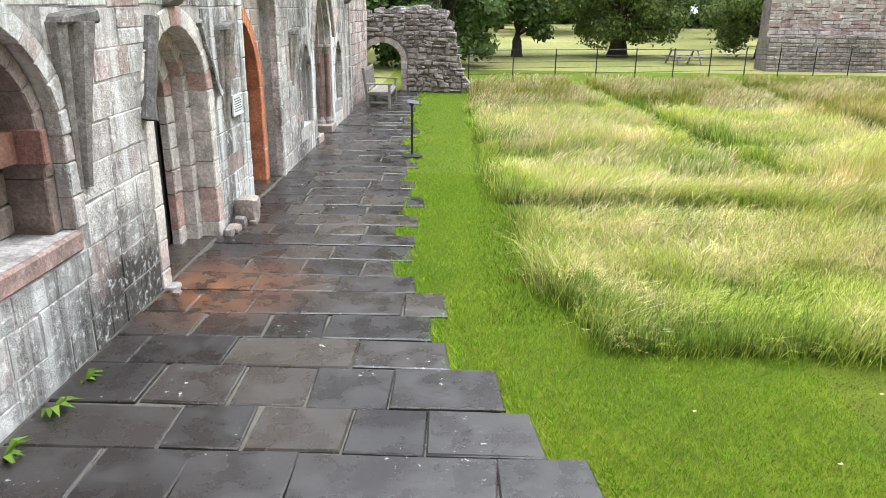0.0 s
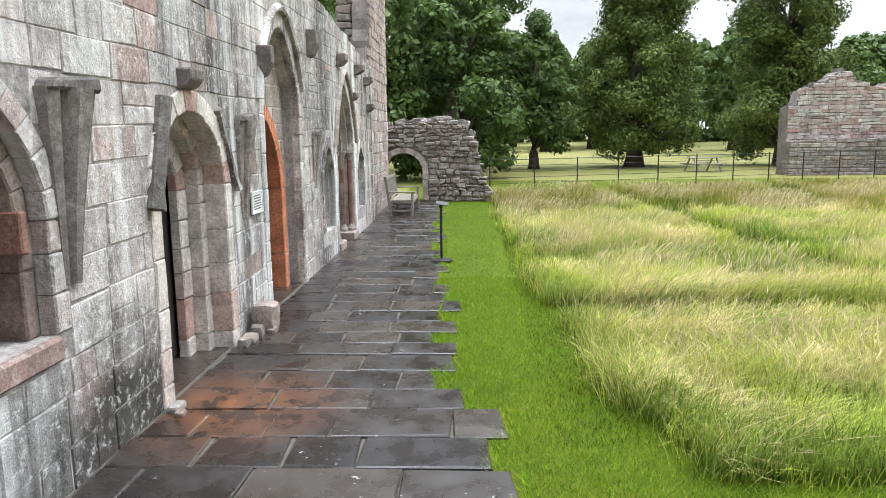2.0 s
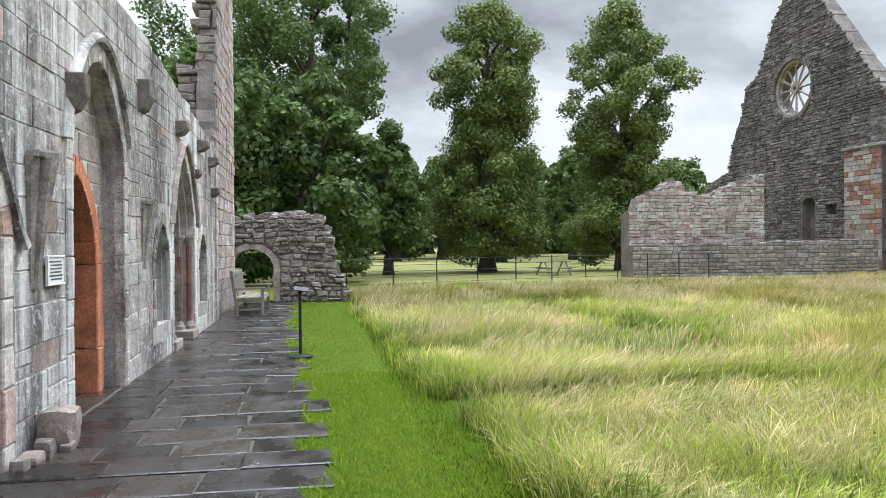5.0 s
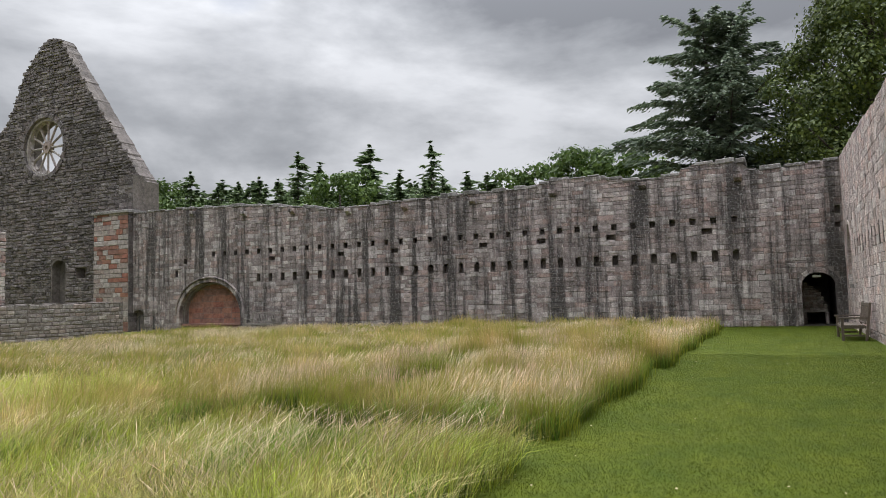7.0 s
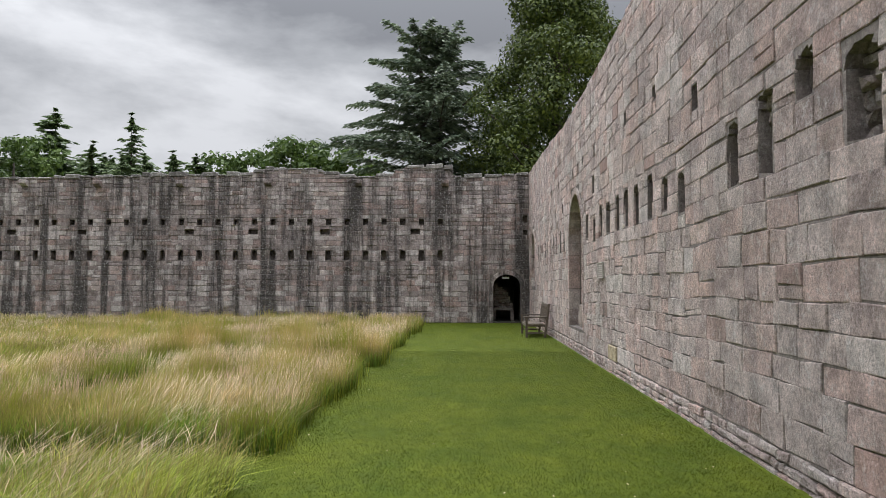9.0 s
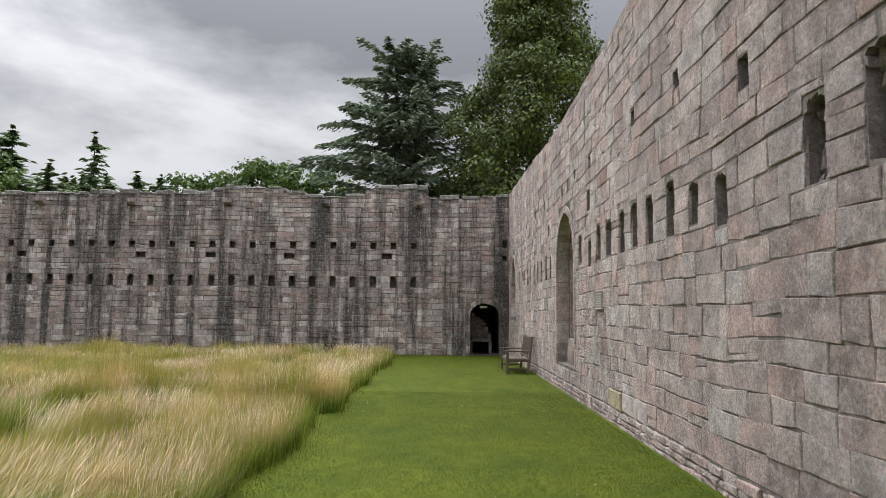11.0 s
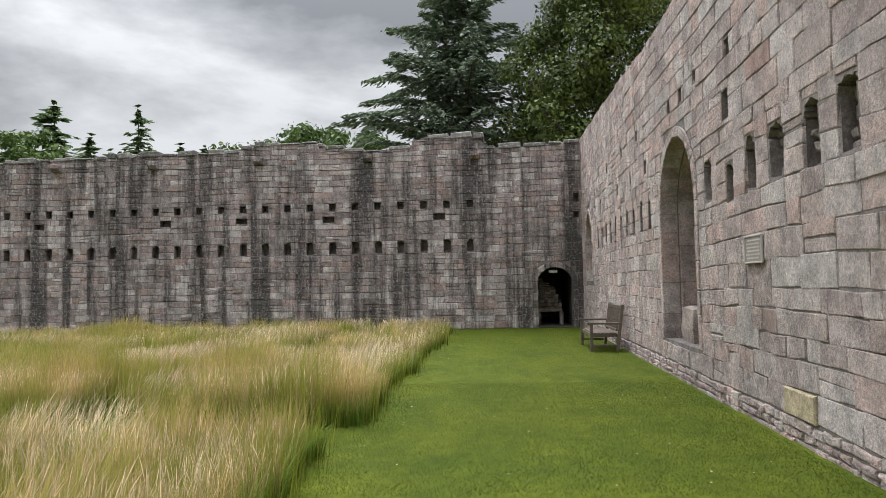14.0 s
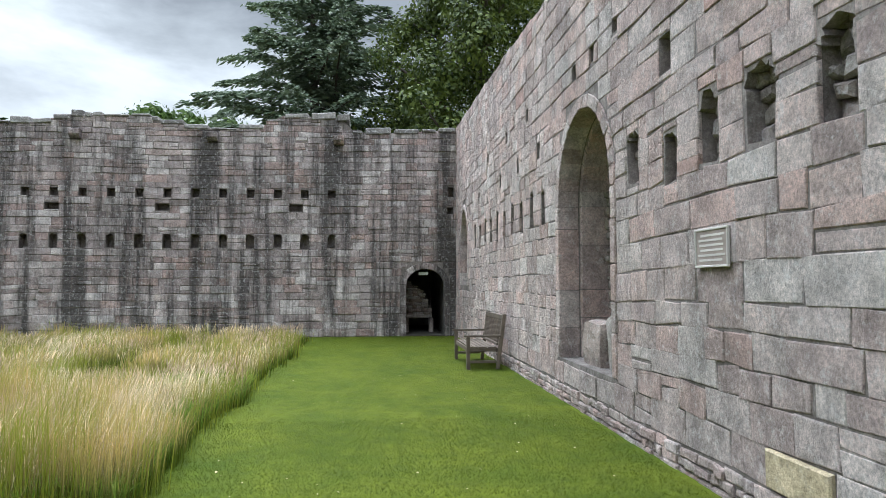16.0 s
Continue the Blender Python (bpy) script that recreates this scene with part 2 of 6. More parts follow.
def ground_material(name, a, c, scale_big=0.35, scale_fine=60.0):
    m, n, l, b = material(name)
    v, g = where(n, l)
    r = ramp(n, [(0.3, a), (0.7, c)])
    l.new(noise_tex(n, l, v, scale_big, 6.0, 0.65), r.inputs["Fac"])
    f = ramp(n, [(0.25, (0.7, 0.72, 0.66)), (0.75, (1.3, 1.27, 1.2))])
    fine = noise_tex(n, l, v, scale_fine, 5.0, 0.8)
    l.new(fine, f.inputs["Fac"])
    q = ramp(n, [(0.3, (0.75, 0.78, 0.7)), (0.7, (1.2, 1.2, 1.15))])
    l.new(noise_tex(n, l, v, 4.0, 4.0, 0.7), q.inputs["Fac"])
    col = blend(n, l, 1.0, r.outputs["Color"], f.outputs["Color"], "MULTIPLY")
    l.new(blend(n, l, 1.0, col, q.outputs["Color"], "MULTIPLY"), b.inputs["Base Color"])
    b.inputs["Roughness"].default_value = 0.85
    b.inputs["Specular IOR Level"].default_value = 0.15
    bp = n.new("ShaderNodeBump")
    bp.inputs["Strength"].default_value, bp.inputs["Distance"].default_value = 0.6, 0.03
    l.new(fine, bp.inputs["Height"])
    l.new(bp.outputs["Normal"], b.inputs["Normal"])
    return m


def slab_material(name):
    """Wet flagstones: dark grey-purple, some stained rust-brown near the doorway, white lichen spots."""
    m, n, l, b = material(name)
    v, g = where(n, l)
    base = ramp(n, [(0.0, (0.013, 0.010, 0.009)), (0.35, (0.020, 0.0165, 0.016)), (0.65, (0.028, 0.0225, 0.021)), (0.92, (0.044, 0.035, 0.029))])
    l.new(piece_random(n, l, g), base.inputs["Fac"])
    fine = noise_tex(n, l, v, 34.0, 6.0, 0.75)
    mid = noise_tex(n, l, v, 3.0, 5.0, 0.65)
    q = ramp(n, [(0.25, (0.6, 0.6, 0.6)), (0.75, (1.35, 1.33, 1.3))])
    l.new(fine, q.inputs["Fac"])
    col = blend(n, l, 0.7, base.outputs["Color"], q.outputs["Color"], "MULTIPLY")
    # rust stain, an oval in front of the wall beside the doorway
    sv = n.new("ShaderNodeMapping")
    sv.inputs["Location"].default_value = (2.0 * 0.85, -8.7 * 0.8, 0)
    sv.inputs["Scale"].default_value = (0.85, 0.8, 0.0)
    l.new(g.outputs["Position"], sv.inputs["Vector"])
    ln = n.new("ShaderNodeVectorMath")
    ln.operation = "LENGTH"
    l.new(sv.outputs["Vector"], ln.inputs[0])
    wob = n.new("ShaderNodeMath")
    wob.operation = "MULTIPLY_ADD"
    wob.inputs[1].default_value = 0.9
    l.new(mid, wob.inputs[0])
    l.new(ln.outputs["Value"], wob.inputs[2])
    rs = ramp(n, [(0.75, (1, 1, 1)), (1.35, (0, 0, 0))])
    k = n.new("ShaderNodeMath")
    k.operation = "DIVIDE"
    k.inputs[1].default_value = 1.4
    l.new(wob.outputs[0], k.inputs[0])
    rs.color_ramp.elements[0].position, rs.color_ramp.elements[1].position = 0.45, 0.95
    l.new(k.outputs[0], rs.inputs["Fac"])
    rust = ramp(n, [(0.42, (0.035, 0.02, 0.015)), (0.66, (0.20, 0.068, 0.018))])
    l.new(mid, rust.inputs["Fac"])
    col = blend(n, l, rs.outputs["Color"], col, rust.outputs["Color"])
    dots = ramp(n, [(0.655, (0, 0, 0)), (0.70, (1, 1, 1))])
    l.new(noise_tex(n, l, v, 22.0, 3.5, 0.6), dots.inputs["Fac"])
    gate = ramp(n, [(0.52, (0, 0, 0)), (0.58, (1, 1, 1))])
    l.new(noise_tex(n, l, v, 1.3, 6.0, 0.7), gate.inputs["Fac"])
    spots = blend(n, l, 1.0, dots.outputs["Color"], gate.outputs["Color"], "MULTIPLY")
    col = blend(n, l, spots, col, (0.36, 0.37, 0.35))
    l.new(col, b.inputs["Base Color"])
    b.inputs["Specular IOR Level"].default_value = 0.75
    wet = ramp(n, [(0.38, (0.16, 0.16, 0.16)), (0.64, (0.50, 0.50, 0.50))])
    l.new(mid, wet.inputs["Fac"])
    l.new(wet.outputs["Color"], b.inputs["Roughness"])
    add = n.new("ShaderNodeMath")
    add.operation = "MULTIPLY_ADD"
    add.inputs[1].default_value = 0.3
    l.new(fine, add.inputs[0])
    l.new(mid, add.inputs[2])
    bp = n.new("ShaderNodeBump")
    bp.inputs["Strength"].default_value, bp.inputs["Distance"].default_value = 0.35, 0.02
    l.new(add.outputs[0], bp.inputs["Height"])
    l.new(bp.outputs["Normal"], b.inputs["Normal"])
    return m


M_EAST = stone_material("pale_weathered_sandstone", [(0.47, 0.435, 0.41), (0.56, 0.53, 0.505), (0.61, 0.585, 0.56), (0.50, 0.385, 0.35), (0.53, 0.50, 0.475), (0.66, 0.64, 0.62), (0.44, 0.40, 0.38)], stain=0.62, streak=0.85, lichen=0.68, stain_colour=(0.10, 0.096, 0.092), lichen_colour=(0.80, 0.80, 0.79), streak_scale=1.25, bump=0.75, damp=((-2.62, 8.2, -0.1), (1.0, 1.9, 1.3)), runs=0.75)
M_JAMB = stone_material("dressed_jamb_stone", [(0.60, 0.555, 0.51), (0.63, 0.59, 0.55), (0.62, 0.58, 0.54), (0.46, 0.30, 0.26), (0.62, 0.58, 0.53), (0.64, 0.60, 0.56)], stain=0.12, streak=0.0, lichen=0.35, bump=0.45)
M_RIB = stone_material("grey_rib_stone", [(0.33, 0.305, 0.285), (0.39, 0.365, 0.345), (0.36, 0.315, 0.29)], stain=0.3, streak=0.25, lichen=0.4)
M_NORTH = stone_material("pinkish_grey_ashlar", [(0.55, 0.435, 0.40), (0.68, 0.595, 0.565), (0.68, 0.505, 0.455), (0.58, 0.485, 0.46), (0.74, 0.675, 0.64), (0.65, 0.485, 0.435), (0.70, 0.605, 0.57), (0.53, 0.43, 0.405)], stain=0.24, streak=0.22, lichen=0.46, lichen_colour=(0.84, 0.82, 0.80), bump=1.0, grain=0.8, pit=0.6)
M_WEST = stone_material("dark_streaked_sandstone", [(0.29, 0.24, 0.23), (0.37, 0.315, 0.30), (0.44, 0.385, 0.37), (0.28, 0.23, 0.22), (0.40, 0.295, 0.265), (0.54, 0.49, 0.47)], stain=0.42, streak=0.92, lichen=0.5, streak_scale=1.9, bump=0.8, grain=0.8)
M_GABLE = stone_material("grey_brown_rubble", [(0.14, 0.12, 0.115), (0.24, 0.215, 0.205), (0.19, 0.155, 0.148), (0.29, 0.265, 0.255), (0.12, 0.105, 0.10)], stain=0.5, streak=0.4, lichen=0.5, lichen_colour=(0.42, 0.41, 0.39), bump=0.9)
M_RUIN = stone_material("dark_rubble", [(0.20, 0.175, 0.165), (0.29, 0.265, 0.25), (0.36, 0.33, 0.315), (0.24, 0.205, 0.19), (0.32, 0.275, 0.255)], stain=0.45, streak=0.0, lichen=0.45, bump=0.8)
M_PALE = stone_material("pale_rubble", [(0.36, 0.31, 0.28), (0.42, 0.36, 0.33), (0.33, 0.26, 0.23), (0.45, 0.41, 0.38)], stain=0.3, streak=0.2, lichen=0.5)
M_RED = stone_material("red_sandstone", [(0.30, 0.13, 0.095), (0.35, 0.17, 0.12), (0.27, 0.15, 0.12)], stain=0.25, lichen=0.1)
M_PINK = stone_material("faded_pink_sandstone", [(0.46, 0.34, 0.31), (0.43, 0.29, 0.26), (0.48, 0.38, 0.35)], stain=0.45, streak=0.4, lichen=0.35)
M_ORANGE = stone_material("orange_limewashed_stone", [(0.50, 0.19, 0.10), (0.53, 0.22, 0.12)], stain=0.12, lichen=0.0, bump=0.25)
M_YELLOW = stone_material("yellow_sandstone", [(0.50, 0.42, 0.27), (0.52, 0.44, 0.30)], stain=0.15, lichen=0.15)
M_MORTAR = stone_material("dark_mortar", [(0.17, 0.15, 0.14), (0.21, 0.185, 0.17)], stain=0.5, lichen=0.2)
M_STUMP = stone_material("pale_pink_rubble", [(0.50, 0.44, 0.41), (0.56, 0.50, 0.47), (0.47, 0.36, 0.33), (0.60, 0.56, 0.53)], stain=0.25, streak=0.3, lichen=0.5)
M_SOOT = stone_material("blackened_stone", [(0.11, 0.105, 0.10), (0.16, 0.15, 0.14)], stain=0.5, lichen=0.35, lichen_colour=(0.42, 0.42, 0.40))
M_BROWN = stone_material("brown_sandstone", [(0.27, 0.215, 0.185), (0.32, 0.27, 0.24), (0.23, 0.18, 0.155)], stain=0.35, lichen=0.15)
M_MORTAR_PINK = stone_material("grey_pink_mortar", [(0.21, 0.185, 0.172), (0.29, 0.257, 0.245)], stain=0.4, lichen=0.3)
M_MORTAR_PALE = stone_material("pale_lime_mortar", [(0.47, 0.445, 0.43), (0.53, 0.505, 0.49)], stain=0.4, streak=0.5, lichen=0.4, lichen_colour=(0.7, 0.7, 0.68))
M_CAP = stone_material("lichened_coping", [(0.20, 0.19, 0.18), (0.33, 0.315, 0.30), (0.17, 0.16, 0.15)], stain=0.55, lichen=0.6, stain_colour=(0.06, 0.056, 0.05), lichen_colour=(0.66, 0.66, 0.63))
M_SLAB = slab_material("wet_flagstone")
M_JOINT = plain_material("grit_joint", (0.075, 0.068, 0.055), rough=0.95, scale=14.0)
M_LAWN = ground_material("mown_lawn", (0.050, 0.078, 0.003), (0.104, 0.124, 0.007), 0.9, 45.0)
M_FIELD = ground_material("far_pasture", (0.13, 0.155, 0.045), (0.25, 0.215, 0.095), 0.08, 20.0)
M_LAWN_BLADE = blade_material("lawn_blades", (0.060, 0.086, 0.004), (0.078, 0.106, 0.005), (0.116, 0.132, 0.009), -0.02, 0.04, 0.65, clump=1.1)
# Brighter copy of lawn_blades: the east strip's stronger light is in its colour.
M_LAWN_LIT = blade_material("lit_lawn_blades", (0.125, 0.235, 0.008), (0.20, 0.325, 0.014), (0.28, 0.37, 0.024), -0.01, 0.035, 1.0, clump=1.6)
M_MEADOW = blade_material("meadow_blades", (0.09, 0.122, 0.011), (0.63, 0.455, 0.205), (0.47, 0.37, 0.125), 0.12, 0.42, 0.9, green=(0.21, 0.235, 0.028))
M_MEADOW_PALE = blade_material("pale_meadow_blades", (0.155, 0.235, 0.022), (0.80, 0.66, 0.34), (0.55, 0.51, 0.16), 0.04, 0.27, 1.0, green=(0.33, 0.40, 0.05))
M_STALK = blade_material("dry_stalks", (0.36, 0.33, 0.13), (0.80, 0.66, 0.45), (0.56, 0.40, 0.28), 0.1, 0.45, 0.8)
M_TUFT = blade_material("green_tuft_blades", (0.085, 0.16, 0.014), (0.20, 0.31, 0.04), (0.27, 0.34, 0.06), 0.02, 0.32)
M_IRON = plain_material("black_painted_iron", (0.012, 0.012, 0.013), rough=0.45, vary=0.4)
M_WOOD = plain_material("weathered_bench_wood", (0.115, 0.088, 0.066), rough=0.75, vary=0.4, scale=5.0, bump=0.4)
M_GREYWOOD = plain_material("silvered_wood", (0.22, 0.195, 0.17), rough=0.8, vary=0.4, scale=5.0, bump=0.4)
M_DARKWOOD = plain_material("dark_oak_door", (0.03, 0.024, 0.02), rough=0.7, vary=0.4)
M_PLATE = plain_material("grey_metal_plaque", (0.38, 0.32, 0.29), rough=0.45, metal=0.3, vary=0.15)
M_PLATE_RIM = plain_material("plaque_rim", (0.52, 0.49, 0.46), rough=0.5, vary=0.1)
M_SIGN = plain_material("white_sign_board", (0.72, 0.73, 0.72), rough=0.5, vary=0.06)
M_INK = plain_material("sign_text", (0.09, 0.09, 0.10), rough=0.6, vary=0.1)
M_BARK = plain_material("tree_bark", (0.075, 0.06, 0.05), rough=0.95, vary=0.5, scale=3.0, bump=0.8, stretch=(1, 1, 0.25))
M_LEAF_A = leaf_material("lime_leaves", (0.07, 0.115, 0.03), (0.23, 0.29, 0.08), 0.28)
M_CEDAR = leaf_material("cedar_needles", (0.075, 0.11, 0.075), (0.19, 0.235, 0.165), 0.25)
# Needles lightened so that the colour carries the haze of distance.
M_LEAF_FARC = leaf_material("hazed_conifer_needles", (0.085, 0.13, 0.065), (0.20, 0.265, 0.135), 0.35)
M_LEAF_B = leaf_material("sycamore_leaves", (0.05, 0.095, 0.027), (0.15, 0.22, 0.065), 0.4)
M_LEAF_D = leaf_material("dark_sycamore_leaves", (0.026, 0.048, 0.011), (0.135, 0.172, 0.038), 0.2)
M_LEAF_FAR = leaf_material("far_leaves", (0.05, 0.09, 0.025), (0.12, 0.18, 0.045))


# ---- mesh helpers ----
def np_mesh(name, verts, faces, size, mat):
    """One mesh of many alike faces: faces is an array of rows of vertex numbers."""
    me = bpy.data.meshes.new(name)
    verts, faces = np.asarray(verts, np.float32), np.asarray(faces, np.int32)
    me.vertices.add(len(verts))
    me.vertices.foreach_set("co", verts.ravel())
    me.loops.add(faces.size)
    me.loops.foreach_set("vertex_index", faces.ravel())
    me.polygons.add(len(faces))
    me.polygons.foreach_set("loop_start", np.arange(0, faces.size, size, dtype=np.int32))
    me.polygons.foreach_set("use_smooth", np.zeros(len(faces), dtype=bool))
    me.materials.append(mat)
    me.update(calc_edges=True)
    return me


def part(name, bm, mat, parent=None, label="", smooth=False):
    me = bpy.data.meshes.new(name)
    bmesh.ops.recalc_face_normals(bm, faces=bm.faces)
    if smooth:
        for f in bm.faces:
            f.smooth = True
    bm.to_mesh(me)
    bm.free()
    me.materials.append(mat)
    ob = new(name, me)
    ob.parent = parent
    if label:
        ob["label"] = label
    return ob


def add_box(bm, lo, hi, bevel=0.0):
    lo, hi = Vector(lo), Vector(hi)
    r = bmesh.ops.create_cube(bm, size=1.0, matrix=Matrix.Translation((lo + hi) / 2) @ Matrix.Diagonal((*(hi - lo), 1)))
    if bevel:
        es = list({e for v in r["verts"] for e in v.link_edges})
        bmesh.ops.bevel(bm, geom=es, offset=bevel, segments=1, affect="EDGES")
    return bm


def box(lo, hi, bevel=0.0):
    return add_box(bmesh.new(), lo, hi, bevel)


def tube(points, radii, sides=8):
    """A tapered tube along points."""
    bm = bmesh.new()
    rings = []
    for k, (p, r) in enumerate(zip(points, radii)):
        p = Vector(p)
        a = Vector(points[max(k - 1, 0)])
        c = Vector(points[min(k + 1, len(points) - 1)])
        q = (c - a).to_track_quat("Z", "Y").to_matrix()
        rings.append([bm.verts.new(p + q @ Vector((r * math.cos(2 * math.pi * j / sides), r * math.sin(2 * math.pi * j / sides), 0))) for j in range(sides)])
    for a, c in zip(rings, rings[1:]):
        for j in range(sides):
            bm.faces.new((a[j], a[(j + 1) % sides], c[(j + 1) % sides], c[j]))
    bm.faces.new(rings[0])
    bm.faces.new(rings[-1])
    return bm


def join(*bms):
    out = bms[0]
    for other in bms[1:]:
        me = bpy.data.meshes.new("joined")
        other.to_mesh(me)
        other.free()
        out.from_mesh(me)
        bpy.data.meshes.remove(me)
    return out


class Plane:
    """A wall's face: s runs along it, z up, d out of it towards the viewer."""
    def __init__(self, origin, along, out):
        self.o, self.u, self.n = np.array(origin, float), np.array(along, float), np.array(out, float)

    def at(self, s, z, d=0.0):
        return self.o + self.u * s + self.n * d + np.array((0, 0, z))

    def many(self, pts):
        pts = np.asarray(pts, float)
        return self.o + pts[:, :1] * self.u + pts[:, 2:] * self.n + pts[:, 1:2] * np.array((0, 0, 1.0))


class Hole:
    """An arched opening: centre, half width, foot, springing and rise; k and m shape the arch (2, 2 round; less: pointed)."""
    def __init__(self, c, hw, z0, spring, rise, k=2.0, m=2.0):
        self.c, self.hw, self.z0, self.spring, self.rise, self.k, self.m = c, hw, z0, spring, rise, k, m
        self.own = False          # True once it has an outline of its own

    def grown(self, by, foot=0.0):
        return Hole(self.c, self.hw + by, self.z0 - foot, self.spring, self.rise + by, self.k, self.m)

    def arc(self, n=14):
        """Points of the arch from its right springing over the crown to the left one."""
        pts = []
        for i in range(2 * n + 1):
            t = math.pi * i / (2 * n)
            c, s = math.cos(t), math.sin(t)
            pts.append((self.c + math.copysign(self.hw * abs(c) ** (2 / self.m), c), self.spring + self.rise * s ** (2 / self.k)))
        return pts

    def outline(self, n=14):
        a = self.arc(n) if self.rise > 0 else [(self.c + self.hw, self.spring), (self.c - self.hw, self.spring)]
        return [(self.c + self.hw, self.z0)] + a + [(self.c - self.hw, self.z0)] if self.z0 < self.spring else a

    def span(self, z0, z1):
        if z1 <= self.z0 or z0 >= self.spring + self.rise:
            return None
        z = max(z0, self.z0)
        if z <= self.spring:
            if z1 > self.z0:
                return self.c - self.hw, self.c + self.hw
        w = self.hw * max(0.0, 1 - ((z - self.spring) / self.rise) ** self.k) ** (1 / self.m)
        return self.c - w, self.c + w


def slab_of_wall(outline, holes, plane, d0, d1):
    """A flat slab with holes right through it, between depths d0 and d1."""
    bm = bmesh.new()
    edges = []
    for loop in (outline, *[h.outline() for h in holes]):
        clean = [p for k, p in enumerate(loop) if math.dist(p, loop[k - 1]) > 1e-4]
        vs = [bm.verts.new(Vector(plane.at(s, z, d0))) for s, z in clean]
        edges += [bm.edges.new((a, c)) for a, c in zip(vs, vs[1:] + vs[:1])]
    bmesh.ops.triangle_fill(bm, use_beauty=True, edges=edges)
    r = bmesh.ops.extrude_face_region(bm, geom=bm.faces[:])
    shift = Vector(plane.n * (d1 - d0))
    for v in r["geom"]:
        if isinstance(v, bmesh.types.BMVert):
            v.co += shift
    return bm


QUADS = np.array([(8, 9, 10, 11), (4, 5, 9, 8), (5, 6, 10, 9), (6, 7, 11, 10), (7, 4, 8, 11), (0, 1, 5, 4), (1, 2, 6, 5), (2, 3, 7, 6), (3, 0, 4, 7)])


def block(corners, d0, d1, chamfer, rnd, jitter=0.0):
    """Twelve points of a dressed block: its foot, its edge and its chamfered front. corners: four (s, z), anticlockwise."""
    cs, cz = sum(c[0] for c in corners) / 4, sum(c[1] for c in corners) / 4
    pts = [(s, z, d0) for s, z in corners]
    edge, front = [], []
    for s, z in corners:
        js, jz = rnd.uniform(-jitter, jitter), rnd.uniform(-jitter, jitter)
        edge.append((s + js, z + jz, d1 - chamfer * rnd.uniform(0.7, 1.3)))
        ds, dz = s - cs, z - cz
        front.append((s + js - math.copysign(min(chamfer, abs(ds) * 0.4), ds), z + jz - math.copysign(min(chamfer, abs(dz) * 0.4), dz), d1 + rnd.uniform(-0.3, 0.3) * chamfer))
    return pts + edge + front


def lay_stones(parent, plane, s0, s1, z0, top, holes, course, width, gap, proud, seed, mat, near=None, margin=0.0, jitter=0.006, chamfer=0.012, piece="stone", odd=None, odd_mat=None, sunk=0.03, limit=300, sneck=0.0, wave=0.0, first=None):
    """Courses of stones over a wall's face. Those inside near (s from, s to, z to) are pieces of their own, the rest one mesh."""
    rnd = random.Random(seed)
    rest, count, z = [], 0, z0
    ztop = max(top(s0 + (s1 - s0) * k / 60) for k in range(61))
    while z < ztop:
        h = first if first and z == z0 else rnd.uniform(*course)
        spans = sorted(x for x in (o.span(z + 0.01, z + h - 0.01) for o in holes) if x)
        for o in holes:          # short stones that fill the course under and over a small hole
            x = o.span(z + 0.01, z + h - 0.01) if o.own else None
            if not x or x[1] - x[0] < 0.05 or o.hw > 0.6 or x[1] > s1 or z + h > top(o.c):
                continue
            for za, zb in ((z, o.z0 - 0.01), (o.spring + o.rise + 0.01, z + h)):
                if zb - za > 0.04:
                    g = gap / 2
                    cs = [(x[0] + g, za + g), (x[1] - g, za + g), (x[1] - g, zb - g), (x[0] + g, zb - g)]
                    if wave:
                        cs = [(a_, b_ + wobble(a_ * 0.45, seed, wave)) for a_, b_ in cs]
                    rest.append(plane.many(block(cs, -sunk, proud * rnd.uniform(0.2, 0.9), min(chamfer, 0.01), rnd, jitter * 0.5)))
        free, at = [], s0
        for a, c in spans:
            if a - margin > at:
                free.append((at, a - margin))
            at = max(at, c + margin)
        if at < s1:
            free.append((at, s1))
        for a, c in free:
            s = a
            while s < c - 0.02:
                w = min(rnd.uniform(*width) * (0.75 + 0.5 * h / course[1]), c - s)
                if c - s - w < width[0] * 0.5:
                    w = c - s
                hi = min(z + h, top(s + w / 2))
                halves = [(z, hi)]
                if hi - z > 0.2 and rnd.random() < sneck:
                    cut = z + (hi - z) * rnd.uniform(0.35, 0.65)
                    halves = [(z, cut), (cut, hi)]
                for za, zb in halves:
                    if zb - za < 0.05:
                        continue
                    g = gap / 2
                    cs = [(s + g, za + g), (s + w - g, za + g), (s + w - g, zb - g), (s + g, zb - g)]
                    if wave:
                        cs = [(a_, b_ + (wobble(a_ * 0.45, seed, wave) + wobble(a_ * 1.7, seed + b_ * 0.4, wave * 0.4) if z0 + (first or 0) + 0.02 < b_ - g < ztop - 0.5 else 0.0)) for a_, b_ in cs]
                    p = proud * rnd.uniform(0.2, 1.0)
                    pts = plane.many(block(cs, -sunk, p, chamfer, rnd, jitter))
                    use = mat
                    if odd and rnd.random() < odd:
                        use = odd_mat
                    if (near and near[0] <= s <= near[1] and z <= near[2] and count < limit) or use is not mat:
                        ob = new(piece, np_mesh(piece, pts, QUADS, 4, use))
                        ob.parent = parent
                        count += 1
                    else:
                        rest.append(pts)
                s += w
        z += h
    if rest:
        v = np.concatenate(rest)
        f = (np.arange(len(rest))[:, None, None] * 12 + QUADS[None]).reshape(-1, 4)
        tagged(new("masonry", np_mesh("masonry", v, f, 4, mat)), "", "", "", "stuff").parent = parent


